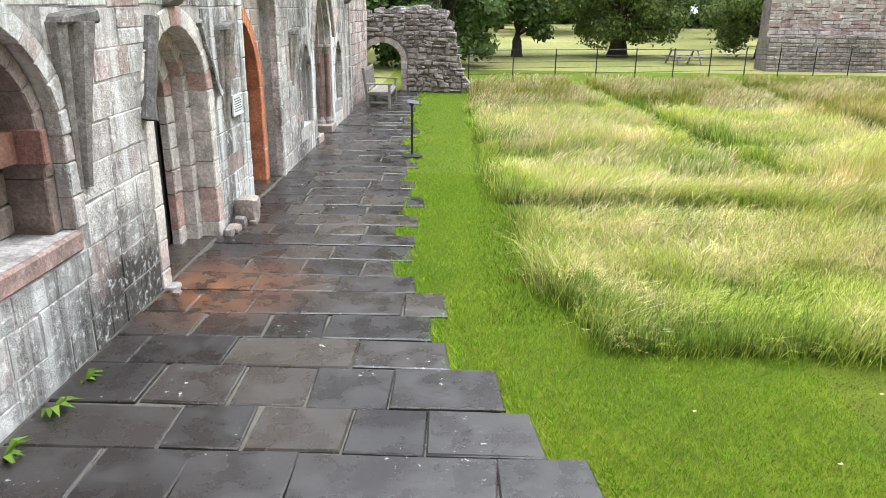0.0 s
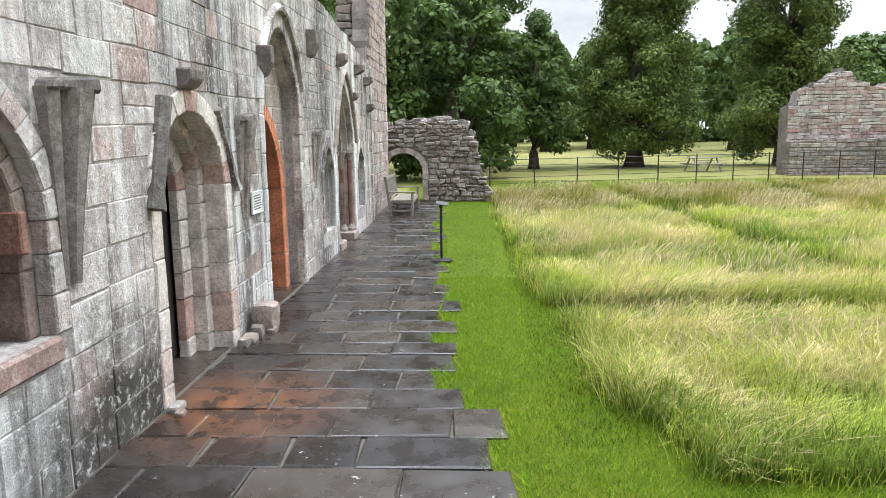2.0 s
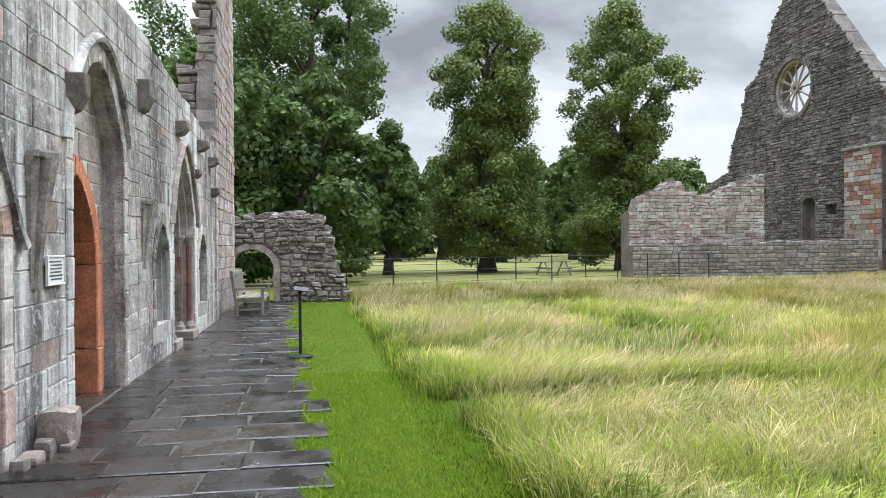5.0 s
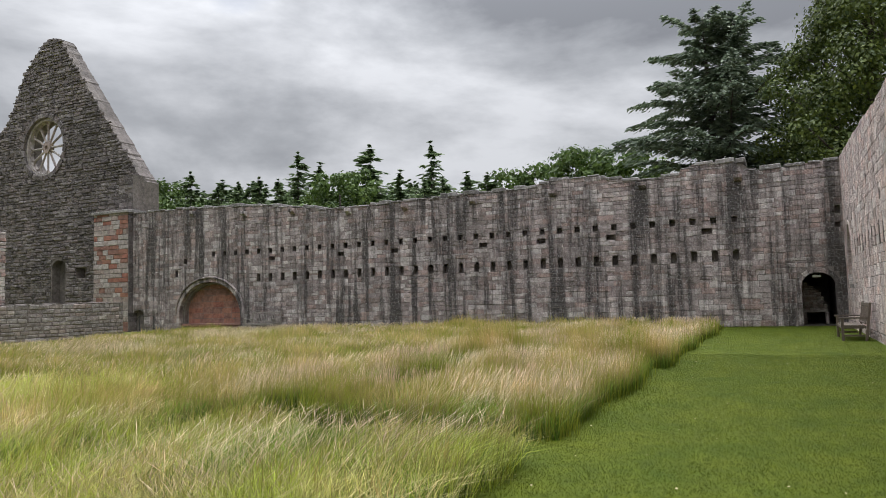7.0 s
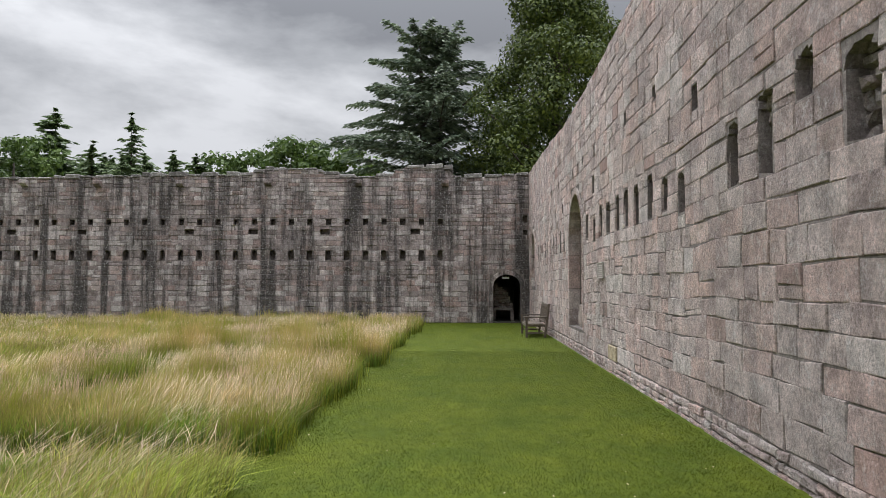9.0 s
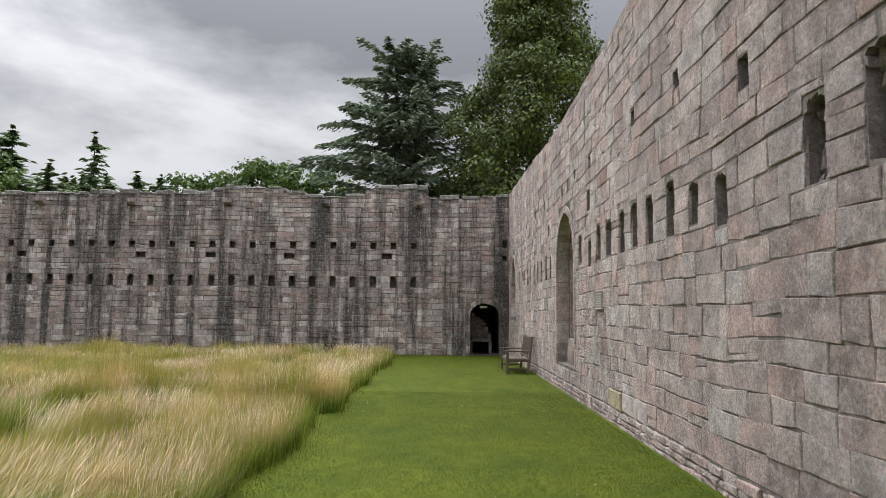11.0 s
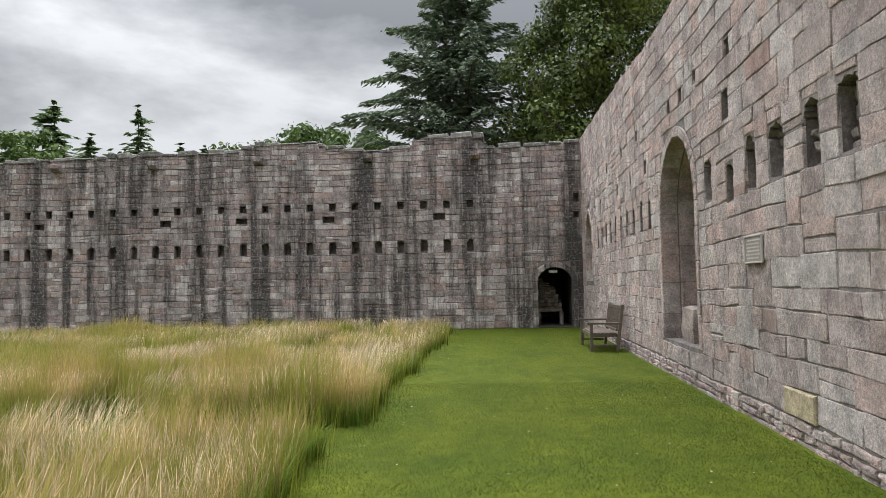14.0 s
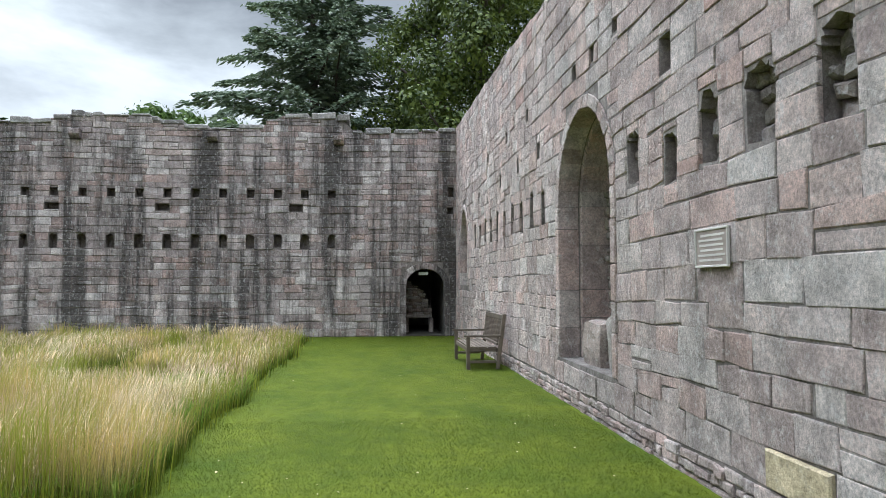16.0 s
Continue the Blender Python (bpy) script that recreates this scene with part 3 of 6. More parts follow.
def arch_ring(parent, plane, hole, thick, d0, d1, mat, n=13, seed=3, jambs=True, jh=0.34, name="voussoir"):
    """Wedge stones round an arch, and blocks up its jambs."""
    rnd = random.Random(seed)
    inner, outer = hole.arc(40), hole.grown(thick).arc(40)
    for i in range(n):
        a, c = round(80 * i / n), round(80 * (i + 1) / n)
        q = [inner[a], outer[a], outer[c], inner[c]]
        mid = (sum(p[0] for p in q) / 4, sum(p[1] for p in q) / 4)
        q = [(mid[0] + (s - mid[0]) * 0.975, mid[1] + (z - mid[1]) * 0.975) for s, z in q]
        ob = new(name, np_mesh(name, plane.many(block(q, d0, d1 + rnd.uniform(0, 0.008), 0.012, rnd, 0.003)), QUADS, 4, mat))
        ob.parent = parent
    if jambs:
        for side in (-1, 1):
            z = hole.z0
            while z < hole.spring - 0.02:
                h = min(rnd.uniform(jh * 0.7, jh * 1.3), hole.spring - z)
                if hole.spring - z - h < 0.12:
                    h = hole.spring - z
                e = hole.c + side * hole.hw
                o = e + side * thick * rnd.uniform(0.9, 1.0)
                lo, hi = min(e, o), max(e, o)
                q = [(lo, z + 0.005), (hi, z + 0.005), (hi, z + h - 0.005), (lo, z + h - 0.005)]
                ob = new("jamb_stone", np_mesh("jamb_stone", plane.many(block(q, d0, d1 + rnd.uniform(0, 0.008), 0.012, rnd, 0.003)), QUADS, 4, mat))
                ob.parent = parent
                z += h


def rough_stone(lo, hi, seed, amp=0.06, cuts=4):
    """A worn block: a box whose faces are cut up and pushed about."""
    bm = box(lo, hi, 0.0)
    bmesh.ops.subdivide_edges(bm, edges=bm.edges[:], cuts=cuts, use_grid_fill=True)
    c = (Vector(lo) + Vector(hi)) / 2
    half = (Vector(hi) - Vector(lo)) / 2
    for v in bm.verts:
        d = v.co - c
        q = Vector([d[k] / half[k] for k in range(3)])
        corner = max(0.0, q.length - 1.15)
        foot = 0.0 if v.co.z < lo[2] + 0.01 else 1.0
        v.co -= Vector((d.x, d.y, d.z * foot)) * corner * 0.28
        n = noise.noise_vector((v.co + Vector((seed * 3.1, 0, 0))) * 4.5)
        v.co += Vector((n.x, n.y, n.z * foot)) * amp
    return bm


def wobble(x, seed=0.0, amp=1.0, scale=1.0):
    return amp * noise.noise((x * scale, seed * 7.31, 0.5))


# ---- ground ----
LAWN_NORTH = 7.5        # south edge of the mown walk below the north wall


def flat(name, x0, y0, x1, y1, z, mat, label, cuts=1):
    bm = bmesh.new()
    nx, ny = cuts, cuts
    vs = [[bm.verts.new((x0 + (x1 - x0) * i / nx, y0 + (y1 - y0) * j / ny, z)) for j in range(ny + 1)] for i in range(nx + 1)]
    for i in range(nx):
        for j in range(ny):
            bm.faces.new((vs[i][j], vs[i + 1][j], vs[i + 1][j + 1], vs[i][j + 1]))
    return tagged(part(name, bm, mat), label, "ground", kind="structure")


flat("ground", -1500, -1500, 1500, 1500, -0.03, M_FIELD, "rough green and straw pasture reaching the woods")
flat("lawn", -2.62, 2.92, 32.85, 36.0, -0.008, M_LAWN, "closely mown bright green cloister lawn")


def pave_edge(y):
    pts = [(3.0, 1.25), (5.8, 1.1), (6.3, 0.8), (6.8, 0.55), (7.3, 0.2), (7.8, 0.0), (8.4, 0.02), (8.9, -0.18), (9.4, -0.4), (11.3, -0.4), (13.0, -0.48), (15.9, -0.66), (24.0, -1.02), (27, -1.1)]
    for (a, va), (c, vc) in zip(pts, pts[1:]):
        if y <= c:
            return va + (vc - va) * (y - a) / (c - a)
    return -1.1


bm = bmesh.new()
rows = [(bm.verts.new((-3.3, 2.92 + 0.5 * k, -0.002)), bm.verts.new((pave_edge(2.92 + 0.5 * k) - 0.18, 2.92 + 0.5 * k, -0.002))) for k in range(48)]
for p, q in zip(rows, rows[1:]):
    bm.faces.new((p[0], p[1], q[1], q[0]))
pavement = tagged(part("pavement", bm, M_JOINT), "dark wet flagstone walk with gritty joints", "pavement", kind="structure")
SLAB_ROWS = []
# Courses of flags from the doorway on: where each begins, where it ends at the lawn, and its joints.
COURSES = [(4.4, 1.25, ()), (4.95, 1.2, ()), (5.5, 1.13, (-1.93, -1.37, -0.72, 0.48)), (6.03, 0.84, (-1.62, -1.1, -0.47, 0.05)), (6.56, 0.62, (-1.97, -1.35, -0.81, -0.23)),
           (7.13, 0.22, (-2.3, -1.57, -0.57)), (7.62, 0.05, (-2.0, -1.4, -0.89)), (8.11, 0.2, (-2.2, -1.65, -1.17, -0.26)), (8.65, -0.14, (-1.77, -0.95)), (9.1, -0.37, ()),
           (9.6, -0.22, ()), (10.08, -0.23, ()), (10.47, -0.46, ()), (10.9, -0.23, ()), (11.36, -0.45, ()), (11.83, -0.23, ()), (12.34, -0.43, ()), (12.84, -0.39, ()), (13.38, -0.6, ())]
rnd = random.Random(11)
y = 13.86
while y < 26.0:
    COURSES.append((y, pave_edge(y + 0.2) + rnd.uniform(-0.16, 0.16), ()))
    y += rnd.uniform(0.42, 0.58)
for (y, edge, joints), after in zip(COURSES, COURSES[1:] + [(y, 0, ())]):
    h, cut = after[0] - y, [-2.6, *joints]
    while not joints and cut[-1] < edge - 0.6:
        cut.append(cut[-1] + rnd.uniform(0.45, 1.0))
    if not joints and edge - cut[-1] < 0.25 and len(cut) > 1:
        cut.pop()
    cut.append(edge)
    SLAB_ROWS.append((y, edge))
    for a, c in zip(cut, cut[1:]):
        g, last = rnd.uniform(0.006, 0.012), c == edge
        j = [rnd.uniform(-0.02, 0.02) for _ in range(4)]
        wear = rnd.uniform(0.03, 0.09) if last else 0.0
        q = [(a + g, y + g + j[0] * 0.4), (c - g - wear * 0.4, y + g + j[1] * 0.4), (c - g + j[2] - wear, y + h - g + j[1] * 0.4), (a + g + j[3], y + h - g + j[0] * 0.4)]
        lift = rnd.uniform(0.012, 0.024)
        pts = [(px, py, d) for px, py, d in block(q, -0.03, lift, 0.011, rnd, 0.008)]
        ta, tb = rnd.uniform(-0.01, 0.01), rnd.uniform(-0.01, 0.01)
        pts = [(px, py, d + (ta * (px - a) + tb * (py - y) if d > 0 else 0)) for px, py, d in pts]
        slab = new("flagstone", np_mesh("flagstone", pts, QUADS, 4, M_SLAB))
        slab.parent = pavement


# ---- grass ----
def field_noise(x, y, scale, seed):
    """Smooth noise over the field from a few waves."""
    r = np.random.default_rng(seed)
    out = np.zeros_like(x)
    for k in range(7):
        a, ph, f = r.uniform(0, 2 * np.pi), r.uniform(0, 2 * np.pi), scale * r.uniform(0.6, 2.2)
        out += np.sin((x * np.cos(a) + y * np.sin(a)) * f + ph)
    return out / 7 * 1.6


def blades(name, label, xy, height, width, lean, wind, mat, seed, strips=2, fan=None, head=False):
    """Many blades of grass as one mesh; each is a bent strip that tapers to a point."""
    r = np.random.default_rng(seed)
    n = len(xy)
    a = r.uniform(0, 2 * np.pi, n)
    h = height * r.uniform(0.55, 1.15, n)
    side = np.stack([np.cos(a), np.sin(a), np.zeros(n)], 1) * (width * r.uniform(0.6, 1.3, n))[:, None] / 2
    b = r.uniform(0, 2 * np.pi, n)
    bend = np.stack([np.cos(b), np.sin(b), np.zeros(n)], 1) * (lean * r.uniform(0.2, 1.2, n) * h)[:, None]
    if fan is not None:
        bend[:, :2] += fan * h[:, None]
    gust = 1.0 + 1.5 * field_noise(xy[:, 0], xy[:, 1], 1.6, 71)
    turn = 0.5 * field_noise(xy[:, 0], xy[:, 1], 1.1, 72)
    bend[:, 0] += (wind[0] * np.cos(turn) - wind[1] * np.sin(turn)) * h * gust
    bend[:, 1] += (wind[0] * np.sin(turn) + wind[1] * np.cos(turn)) * h * gust
    base = np.concatenate([xy, np.full((n, 1), -0.01)], 1)
    up = np.zeros((n, 3))
    up[:, 2] = h
    if head:          # a thin stem that ends in a feathery seed head
        line = [base + up * f * (1 - 0.12 * f) + bend * f * f for f in (0.0, 0.72, 0.86, 1.0)]
        v = np.stack([line[0] - side * 0.3, line[0] + side * 0.3, line[1] + side * 0.3, line[1] - side * 0.3, line[2] + side, line[2] - side, line[3]], 1).reshape(-1, 3)
        k = np.arange(n)[:, None] * 7
        f = np.concatenate([k + np.array([q]) for q in ((0, 1, 2), (0, 2, 3), (3, 2, 4), (3, 4, 5), (5, 4, 6))], 0)
    elif strips == 2:
        mid = base + up * 0.6 + bend * 0.35
        tip = base + up * (1 - 0.25 * np.minimum(1, np.linalg.norm(bend, axis=1) / np.maximum(h, 1e-3)))[:, None] + bend
        v = np.stack([base - side, base + side, mid + side * 0.75, mid - side * 0.75, tip], 1).reshape(-1, 3)
        k = np.arange(n)[:, None] * 5
        f = np.concatenate([k + np.array([[0, 1, 2]]), k + np.array([[0, 2, 3]]), k + np.array([[3, 2, 4]])], 0)
    else:
        v = np.stack([base - side, base + side, base + up + bend], 1).reshape(-1, 3)
        f = np.arange(3 * n).reshape(-1, 3)
    return tagged(new(name, np_mesh(name, v, f, 3, mat)), label, "grass", kind="stuff")


def in_meadow(x, y):
    """Where the grass is left long: the garth, less the mown strips that cross it."""
    w = field_noise(x, y, 2.2, 5) * 0.12
    east = 0.95 + np.where(y > 12, -0.02 * (y - 12) - 0.15, 0.0) + np.where(y < 10, (10 - y) * 0.17, 0.0)
    inside = (x > east + w) & (y > LAWN_NORTH + w) & (y < 29.0 + 0.35 * x * 0.6 + w) & (y < 35.5) & (x < 31.2 + w)
    path1 = np.abs(y - 11.65 + 0.06 * (x - 0.8) + w) < 0.42
    path2 = np.abs(x - (5.4 - 0.06 * (y - 14)) + w) < 0.45
    path2 &= (y > 12.8)
    path3 = np.abs(x - (9.7 + 0.06 * (y - 18)) + w) < 0.42
    path3 &= (y > 16.0)
    path4 = ((np.abs(x - 7.55 + 0.5 * w) < 0.52) | (np.abs(x - 14.85 + 0.5 * w) < 0.64)) & (y < 12.0)
    return inside & ~path1 & ~path2 & ~path3 & ~path4


def scatter(x0, y0, x1, y1, density, seed, keep=None):
    r = np.random.default_rng(seed)
    n = int((x1 - x0) * (y1 - y0) * density)
    x, y = r.uniform(x0, x1, n), r.uniform(y0, y1, n)
    if keep is not None:
        ok = keep(x, y)
        x, y = x[ok], y[ok]
    return np.stack([x, y], 1)


def meadow(name, x0, y0, x1, y1, density, height, width, seed, tuft=9, mat=None, wind=(0.24, -0.15), lean=0.26, splay=2.4, fade=None):
    """Long grass in tufts: the blades of a tuft stand close together and fan out from it."""
    r = np.random.default_rng(seed + 500)
    heart = scatter(x0, y0, x1, y1, density / tuft, seed, in_meadow)
    if fade:          # thins out between two places, where another kind of grass takes over
        heart = heart[r.random(len(heart)) < np.clip((heart[:, 0] - fade[0]) / (fade[1] - fade[0]), 0, 1)]
    off = r.normal(size=(len(heart), tuft, 2)) * 0.075
    xy = (heart[:, None, :] + off).reshape(-1, 2)
    big = np.repeat(r.uniform(0.7, 1.25, len(heart)), tuft)
    swell = 0.46 * field_noise(xy[:, 0], xy[:, 1], 0.8, 8) + 0.34 * field_noise(xy[:, 0], xy[:, 1], 2.6, 9) + 0.2 * field_noise(xy[:, 0], xy[:, 1], 5.5, 10)
    hh = height * (0.74 + 0.26 * np.clip((xy[:, 0] - 1.5) / 6, 0, 1)) * big * (1.0 + swell)
    return blades(name, "long straw-tipped meadow grass bending in the wind", xy, np.maximum(hh, 0.16), width, lean, wind, mat or M_MEADOW, seed, fan=off.reshape(-1, 2) * splay)


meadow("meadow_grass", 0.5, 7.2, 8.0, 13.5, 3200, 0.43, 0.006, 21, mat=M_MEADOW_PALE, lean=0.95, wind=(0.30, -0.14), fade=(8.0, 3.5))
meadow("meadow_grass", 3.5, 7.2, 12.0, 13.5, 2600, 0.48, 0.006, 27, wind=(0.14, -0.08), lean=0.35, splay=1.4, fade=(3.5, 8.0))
meadow("meadow_grass", 12.0, 7.2, 20.0, 12.5, 2300, 0.54, 0.0065, 22, wind=(0.07, -0.03), lean=0.18, splay=1.0)
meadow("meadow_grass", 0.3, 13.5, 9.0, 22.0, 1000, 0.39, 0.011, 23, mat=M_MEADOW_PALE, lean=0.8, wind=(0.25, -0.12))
meadow("meadow_grass", 9.0, 13.0, 20.0, 22.0, 640, 0.42, 0.016, 24, wind=(0.14, -0.08), lean=0.4)
meadow("meadow_grass", 20.0, 7.2, 31.6, 22.0, 480, 0.44, 0.018, 25, wind=(0.08, -0.04), lean=0.2, splay=1.2)
meadow("meadow_grass", 0.0, 22.0, 31.6, 36.0, 240, 0.34, 0.022, 26)


def edge_keep(x, y):
    e = 0.45
    core = in_meadow(x + e, y) & in_meadow(x - e, y) & in_meadow(x, y + e) & in_meadow(x, y - e)
    return in_meadow(x, y) & ~core


blades("edge_tufts", "greener grass along the cut edge of the meadow", scatter(0.3, 7.0, 22.0, 14.0, 1700, 31, edge_keep), 0.33, 0.011, 0.5, (0.05, -0.05), M_TUFT, 31)
def ripe(level):
    """Where the flowering stalks stand thick."""
    return lambda x, y: in_meadow(x, y) & (field_noise(x, y, 0.9, 61) + 0.5 * field_noise(x, y, 2.4, 62) > level)


HEADS = "tall dry flowering grass stalks with feathery heads"
blades("dry_stalks", HEADS, scatter(0.3, 12.0, 31.5, 30.0, 190, 33, ripe(-0.15)), 0.48, 0.011, 0.3, (0.22, -0.14), M_STALK, 33, head=True)
blades("dry_stalks", HEADS, scatter(8.6, 7.2, 20.0, 12.5, 650, 34, ripe(-0.25)), 0.66, 0.0055, 0.2, (0.12, -0.06), M_STALK, 34, head=True)
blades("dry_stalks", HEADS, scatter(20.0, 7.2, 31.5, 12.5, 170, 38, ripe(-0.4)), 0.58, 0.010, 0.2, (0.12, -0.06), M_STALK, 38, head=True)
blades("dry_stalks", HEADS, scatter(0.6, 7.4, 8.6, 12.5, 380, 35, ripe(-0.2)), 0.50, 0.005, 0.8, (0.3, -0.15), M_STALK, 35, head=True)
clump = scatter(0.5, 7.2, 30.0, 20.0, 620, 36, lambda x, y: in_meadow(x, y) & (field_noise(x, y, 1.5, 81) + 0.35 * field_noise(x, y, 4.0, 82) > 0.42))
blades("green_clumps", "coarse dark green tussocks among the long grass", clump, 0.40, 0.013, 0.55, (0.12, -0.08), M_TUFT, 36)
blades("meadow_understorey", "green leaves low among the long grass", scatter(0.3, 7.0, 31.5, 24.0, 150, 32, in_meadow), 0.26, 0.015, 0.6, (0.1, -0.05), M_TUFT, 32)


def mown(x, y):
    rows = np.clip(np.searchsorted([q[0] for q in SLAB_ROWS], y) - 1, 0, len(SLAB_ROWS) - 1)
    east = np.array([q[1] for q in SLAB_ROWS])[rows]
    return (x > east + 0.012) & ~in_meadow(x, y)


def fringe(x, y):
    """Grass that creeps over the edge of the paving."""
    rows = np.clip(np.searchsorted([q[0] for q in SLAB_ROWS], y) - 1, 0, len(SLAB_ROWS) - 1)
    east = np.array([q[1] for q in SLAB_ROWS])[rows]
    reach = 0.08 + 0.07 * field_noise(x, y, 6.0, 91)
    return (x > east - reach) & (x < east + 0.06)


blades("grass_fringe", "grass creeping over the edge of the flagstones", scatter(-1.4, 4.6, 1.2, 26.0, 2600, 46, fringe), 0.06, 0.008, 0.9, (-0.3, 0), M_LAWN_LIT, 46, 1)
blades("lawn_grass", "short mown grass blades", scatter(-1.0, 14.0, 2.0, 26.0, 2200, 44, mown), 0.024, 0.010, 1.3, (0, 0), M_LAWN_LIT, 44, 1)
blades("lawn_grass", "short mown grass blades", scatter(0.5, 8.0, 30.0, 20.0, 500, 45, mown), 0.045, 0.013, 0.7, (0, 0), M_LAWN_BLADE, 45, 1)
blades("lawn_grass", "short mown grass blades", scatter(-0.9, 5.0, 3.0, 14.0, 6500, 41, mown), 0.034, 0.006, 1.0, (0, 0), M_LAWN_LIT, 41, 1)
blades("lawn_grass", "short mown grass blades", scatter(3.0, 3.0, 19.0, 8.0, 3000, 42, mown), 0.019, 0.0065, 1.3, (0, 0), M_LAWN_BLADE, 42, 1)
blades("lawn_grass", "short mown grass blades", scatter(19.0, 3.0, 32.8, 8.0, 1500, 43, mown), 0.014, 0.0088, 1.3, (0, 0), M_LAWN_BLADE, 43, 1)


# ---- walls ----
def profile(points):
    def top(s):
        if s <= points[0][0]:
            return points[0][1]
        for (a, va), (c, vc) in zip(points, points[1:]):
            if s <= c:
                return va + (vc - va) * (s - a) / max(c - a, 1e-6)
        return points[-1][1]
    return top


def wall_thing(name, label, category="wall", kind="structure"):
    return tagged(new(name), label, category, kind=kind)


def ragged(points, step, amp, seed):
    """The wall's top line, broken up into uneven steps."""
    r, out = random.Random(seed), []
    f = profile(points)
    s = points[0][0]
    while s < points[-1][0] - step * 0.5:
        z = f(s) + r.uniform(-amp, amp)
        w = min(r.uniform(step * 0.6, step * 1.4), points[-1][0] - s)
        out += [(s, z), (s + w - 0.01, f(s + w) + r.uniform(-0.5, 0.5) * amp)]
        s += w
    out[-1] = (points[-1][0], out[-1][1])
    return out


def backing(parent, plane, line, s0, s1, layers, mat, foot=-0.4):
    outline = [(s0, foot), (s1, foot)] + [(s, z) for s, z in reversed(line)]
    def clear(h):
        return h if h.rise == 0 or h.own else h.grown(0.014)
    bms = [slab_of_wall(outline, [clear(h) for h in holes], plane, a, c) for a, c, holes in layers]
    for k, bm in enumerate(bms):
        part("wall_core", bm, mat, parent)


# East wall of the cloister, with doorways and recesses.
EAST = Plane((-2.62, 0, 0), (0, 1, 0), (1, 0, 0))
wall_east = wall_thing("wall_east", "pale weathered sandstone wall with arched doorways and damp stains")
aumbry = Hole(6.30, 1.0, 1.02, 1.72, 0.88, 2.0, 1.9)
door_a = Hole(9.60, 0.75, -0.25, 1.72, 0.70)
door_a2 = Hole(9.60, 0.62, -0.25, 1.72, 0.57)
door_a3 = Hole(9.60, 0.40, -0.25, 1.68, 0.44)
arch_b = Hole(12.74, 0.87, -0.25, 2.45, 1.13, 1.8, 1.7)
win_c = Hole(15.72, 0.46, 0.52, 1.45, 0.52, 1.7, 1.5)
arch_d = Hole(17.42, 0.92, -0.25, 1.85, 1.30, 1.6, 1.45)
win_e = Hole(19.32, 0.46, 0.55, 1.40, 0.5, 1.7, 1.5)
orange = Hole(12.66, 0.62, -0.25, 1.45, 0.95, 1.6, 1.45)
east_top = [(4.4, 4.9), (9, 4.8), (11.6, 4.6), (13.75, 4.5), (15.8, 4.34), (18.5, 4.05), (20.6, 3.85), (21.4, 3.75)]
east_line = ragged(east_top, 0.55, 0.06, 2)
backing(wall_east, EAST, east_line, 4.4, 21.4, [
    (-0.10, 0.0, [aumbry, door_a, arch_b, win_c, arch_d, win_e]),
    (-0.22, -0.10, [aumbry.grown(-0.14), door_a, arch_b, win_c.grown(-0.08), arch_d.grown(-0.12), win_e.grown(-0.08)]),
    (-0.34, -0.22, [aumbry.grown(-0.14), door_a2, orange, win_c.grown(-0.1), arch_d.grown(-0.24), win_e.grown(-0.1)]),
    (-0.37, -0.34, [aumbry.grown(-0.1), door_a2, orange.grown(0.2), win_c.grown(0.05), arch_d.grown(-0.1), win_e.grown(0.05)]),
    (-0.70, -0.37, [aumbry.grown(-0.1), door_a3.grown(0.5), orange.grown(0.2), win_c.grown(0.05), arch_d.grown(-0.1), win_e.grown(0.05)])], M_MORTAR_PALE)
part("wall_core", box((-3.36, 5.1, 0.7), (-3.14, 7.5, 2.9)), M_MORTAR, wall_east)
east_holes = [aumbry, door_a, arch_b, win_c, arch_d, win_e]
lay_stones(wall_east, EAST, 4.4, 21.4, 0.0, profile(east_line), [h.grown(0.2) if h is not aumbry else h.grown(0.16) for h in east_holes], (0.22, 0.34), (0.22, 0.58), 0.007, 0.013, 5, M_EAST, near=(5.5, 15.0, 3.4), chamfer=0.008, jitter=0.009, sneck=0.14, odd=0.035, odd_mat=M_PINK, wave=0.04)
for h, th, n in ((aumbry, 0.16, 15), (arch_b, 0.2, 15), (win_c, 0.2, 9), (arch_d, 0.2, 15), (win_e, 0.2, 9)):
    arch_ring(wall_east, EAST, h, th, -0.095, 0.014, M_EAST, n, seed=n)
arch_ring(wall_east, EAST, door_a, 0.2, -0.215, 0.014, M_JAMB, 11, 11)
arch_ring(wall_east, EAST, door_a2, 0.14, -0.42, -0.2, M_JAMB, 11, 41)
arch_ring(wall_east, EAST, door_a3, 0.22, -0.42, -0.33, M_JAMB, 9, 42)
arch_ring(wall_east, EAST, aumbry.grown(-0.14), 0.13, -0.45, -0.085, M_BROWN, 13, 43)
arch_ring(wall_east, EAST, arch_d.grown(-0.24), 0.12, -0.335, -0.205, M_PALE, 13, 44)
arch_ring(wall_east, EAST, orange, 0.22, -0.6, -0.2, M_ORANGE, 9, 45, jh=0.9)
lay_stones(wall_east, Plane((-2.84, 0, 0), (0, 1, 0), (1, 0, 0)), 11.87, 13.61, 0.0, lambda s: 3.55, [orange.grown(0.22)], (0.2, 0.3), (0.3, 0.5), 0.012, 0.012, 6, M_PALE)
lay_stones(wall_east, Plane((-3.0, 0, 0), (0, 1, 0), (1, 0, 0)), 5.45, 7.16, 1.02, lambda s: 1.5, [], (0.23, 0.25), (0.4, 0.7), 0.016, 0.05, 7, M_BROWN, near=(5, 8, 3), sunk=0.1)
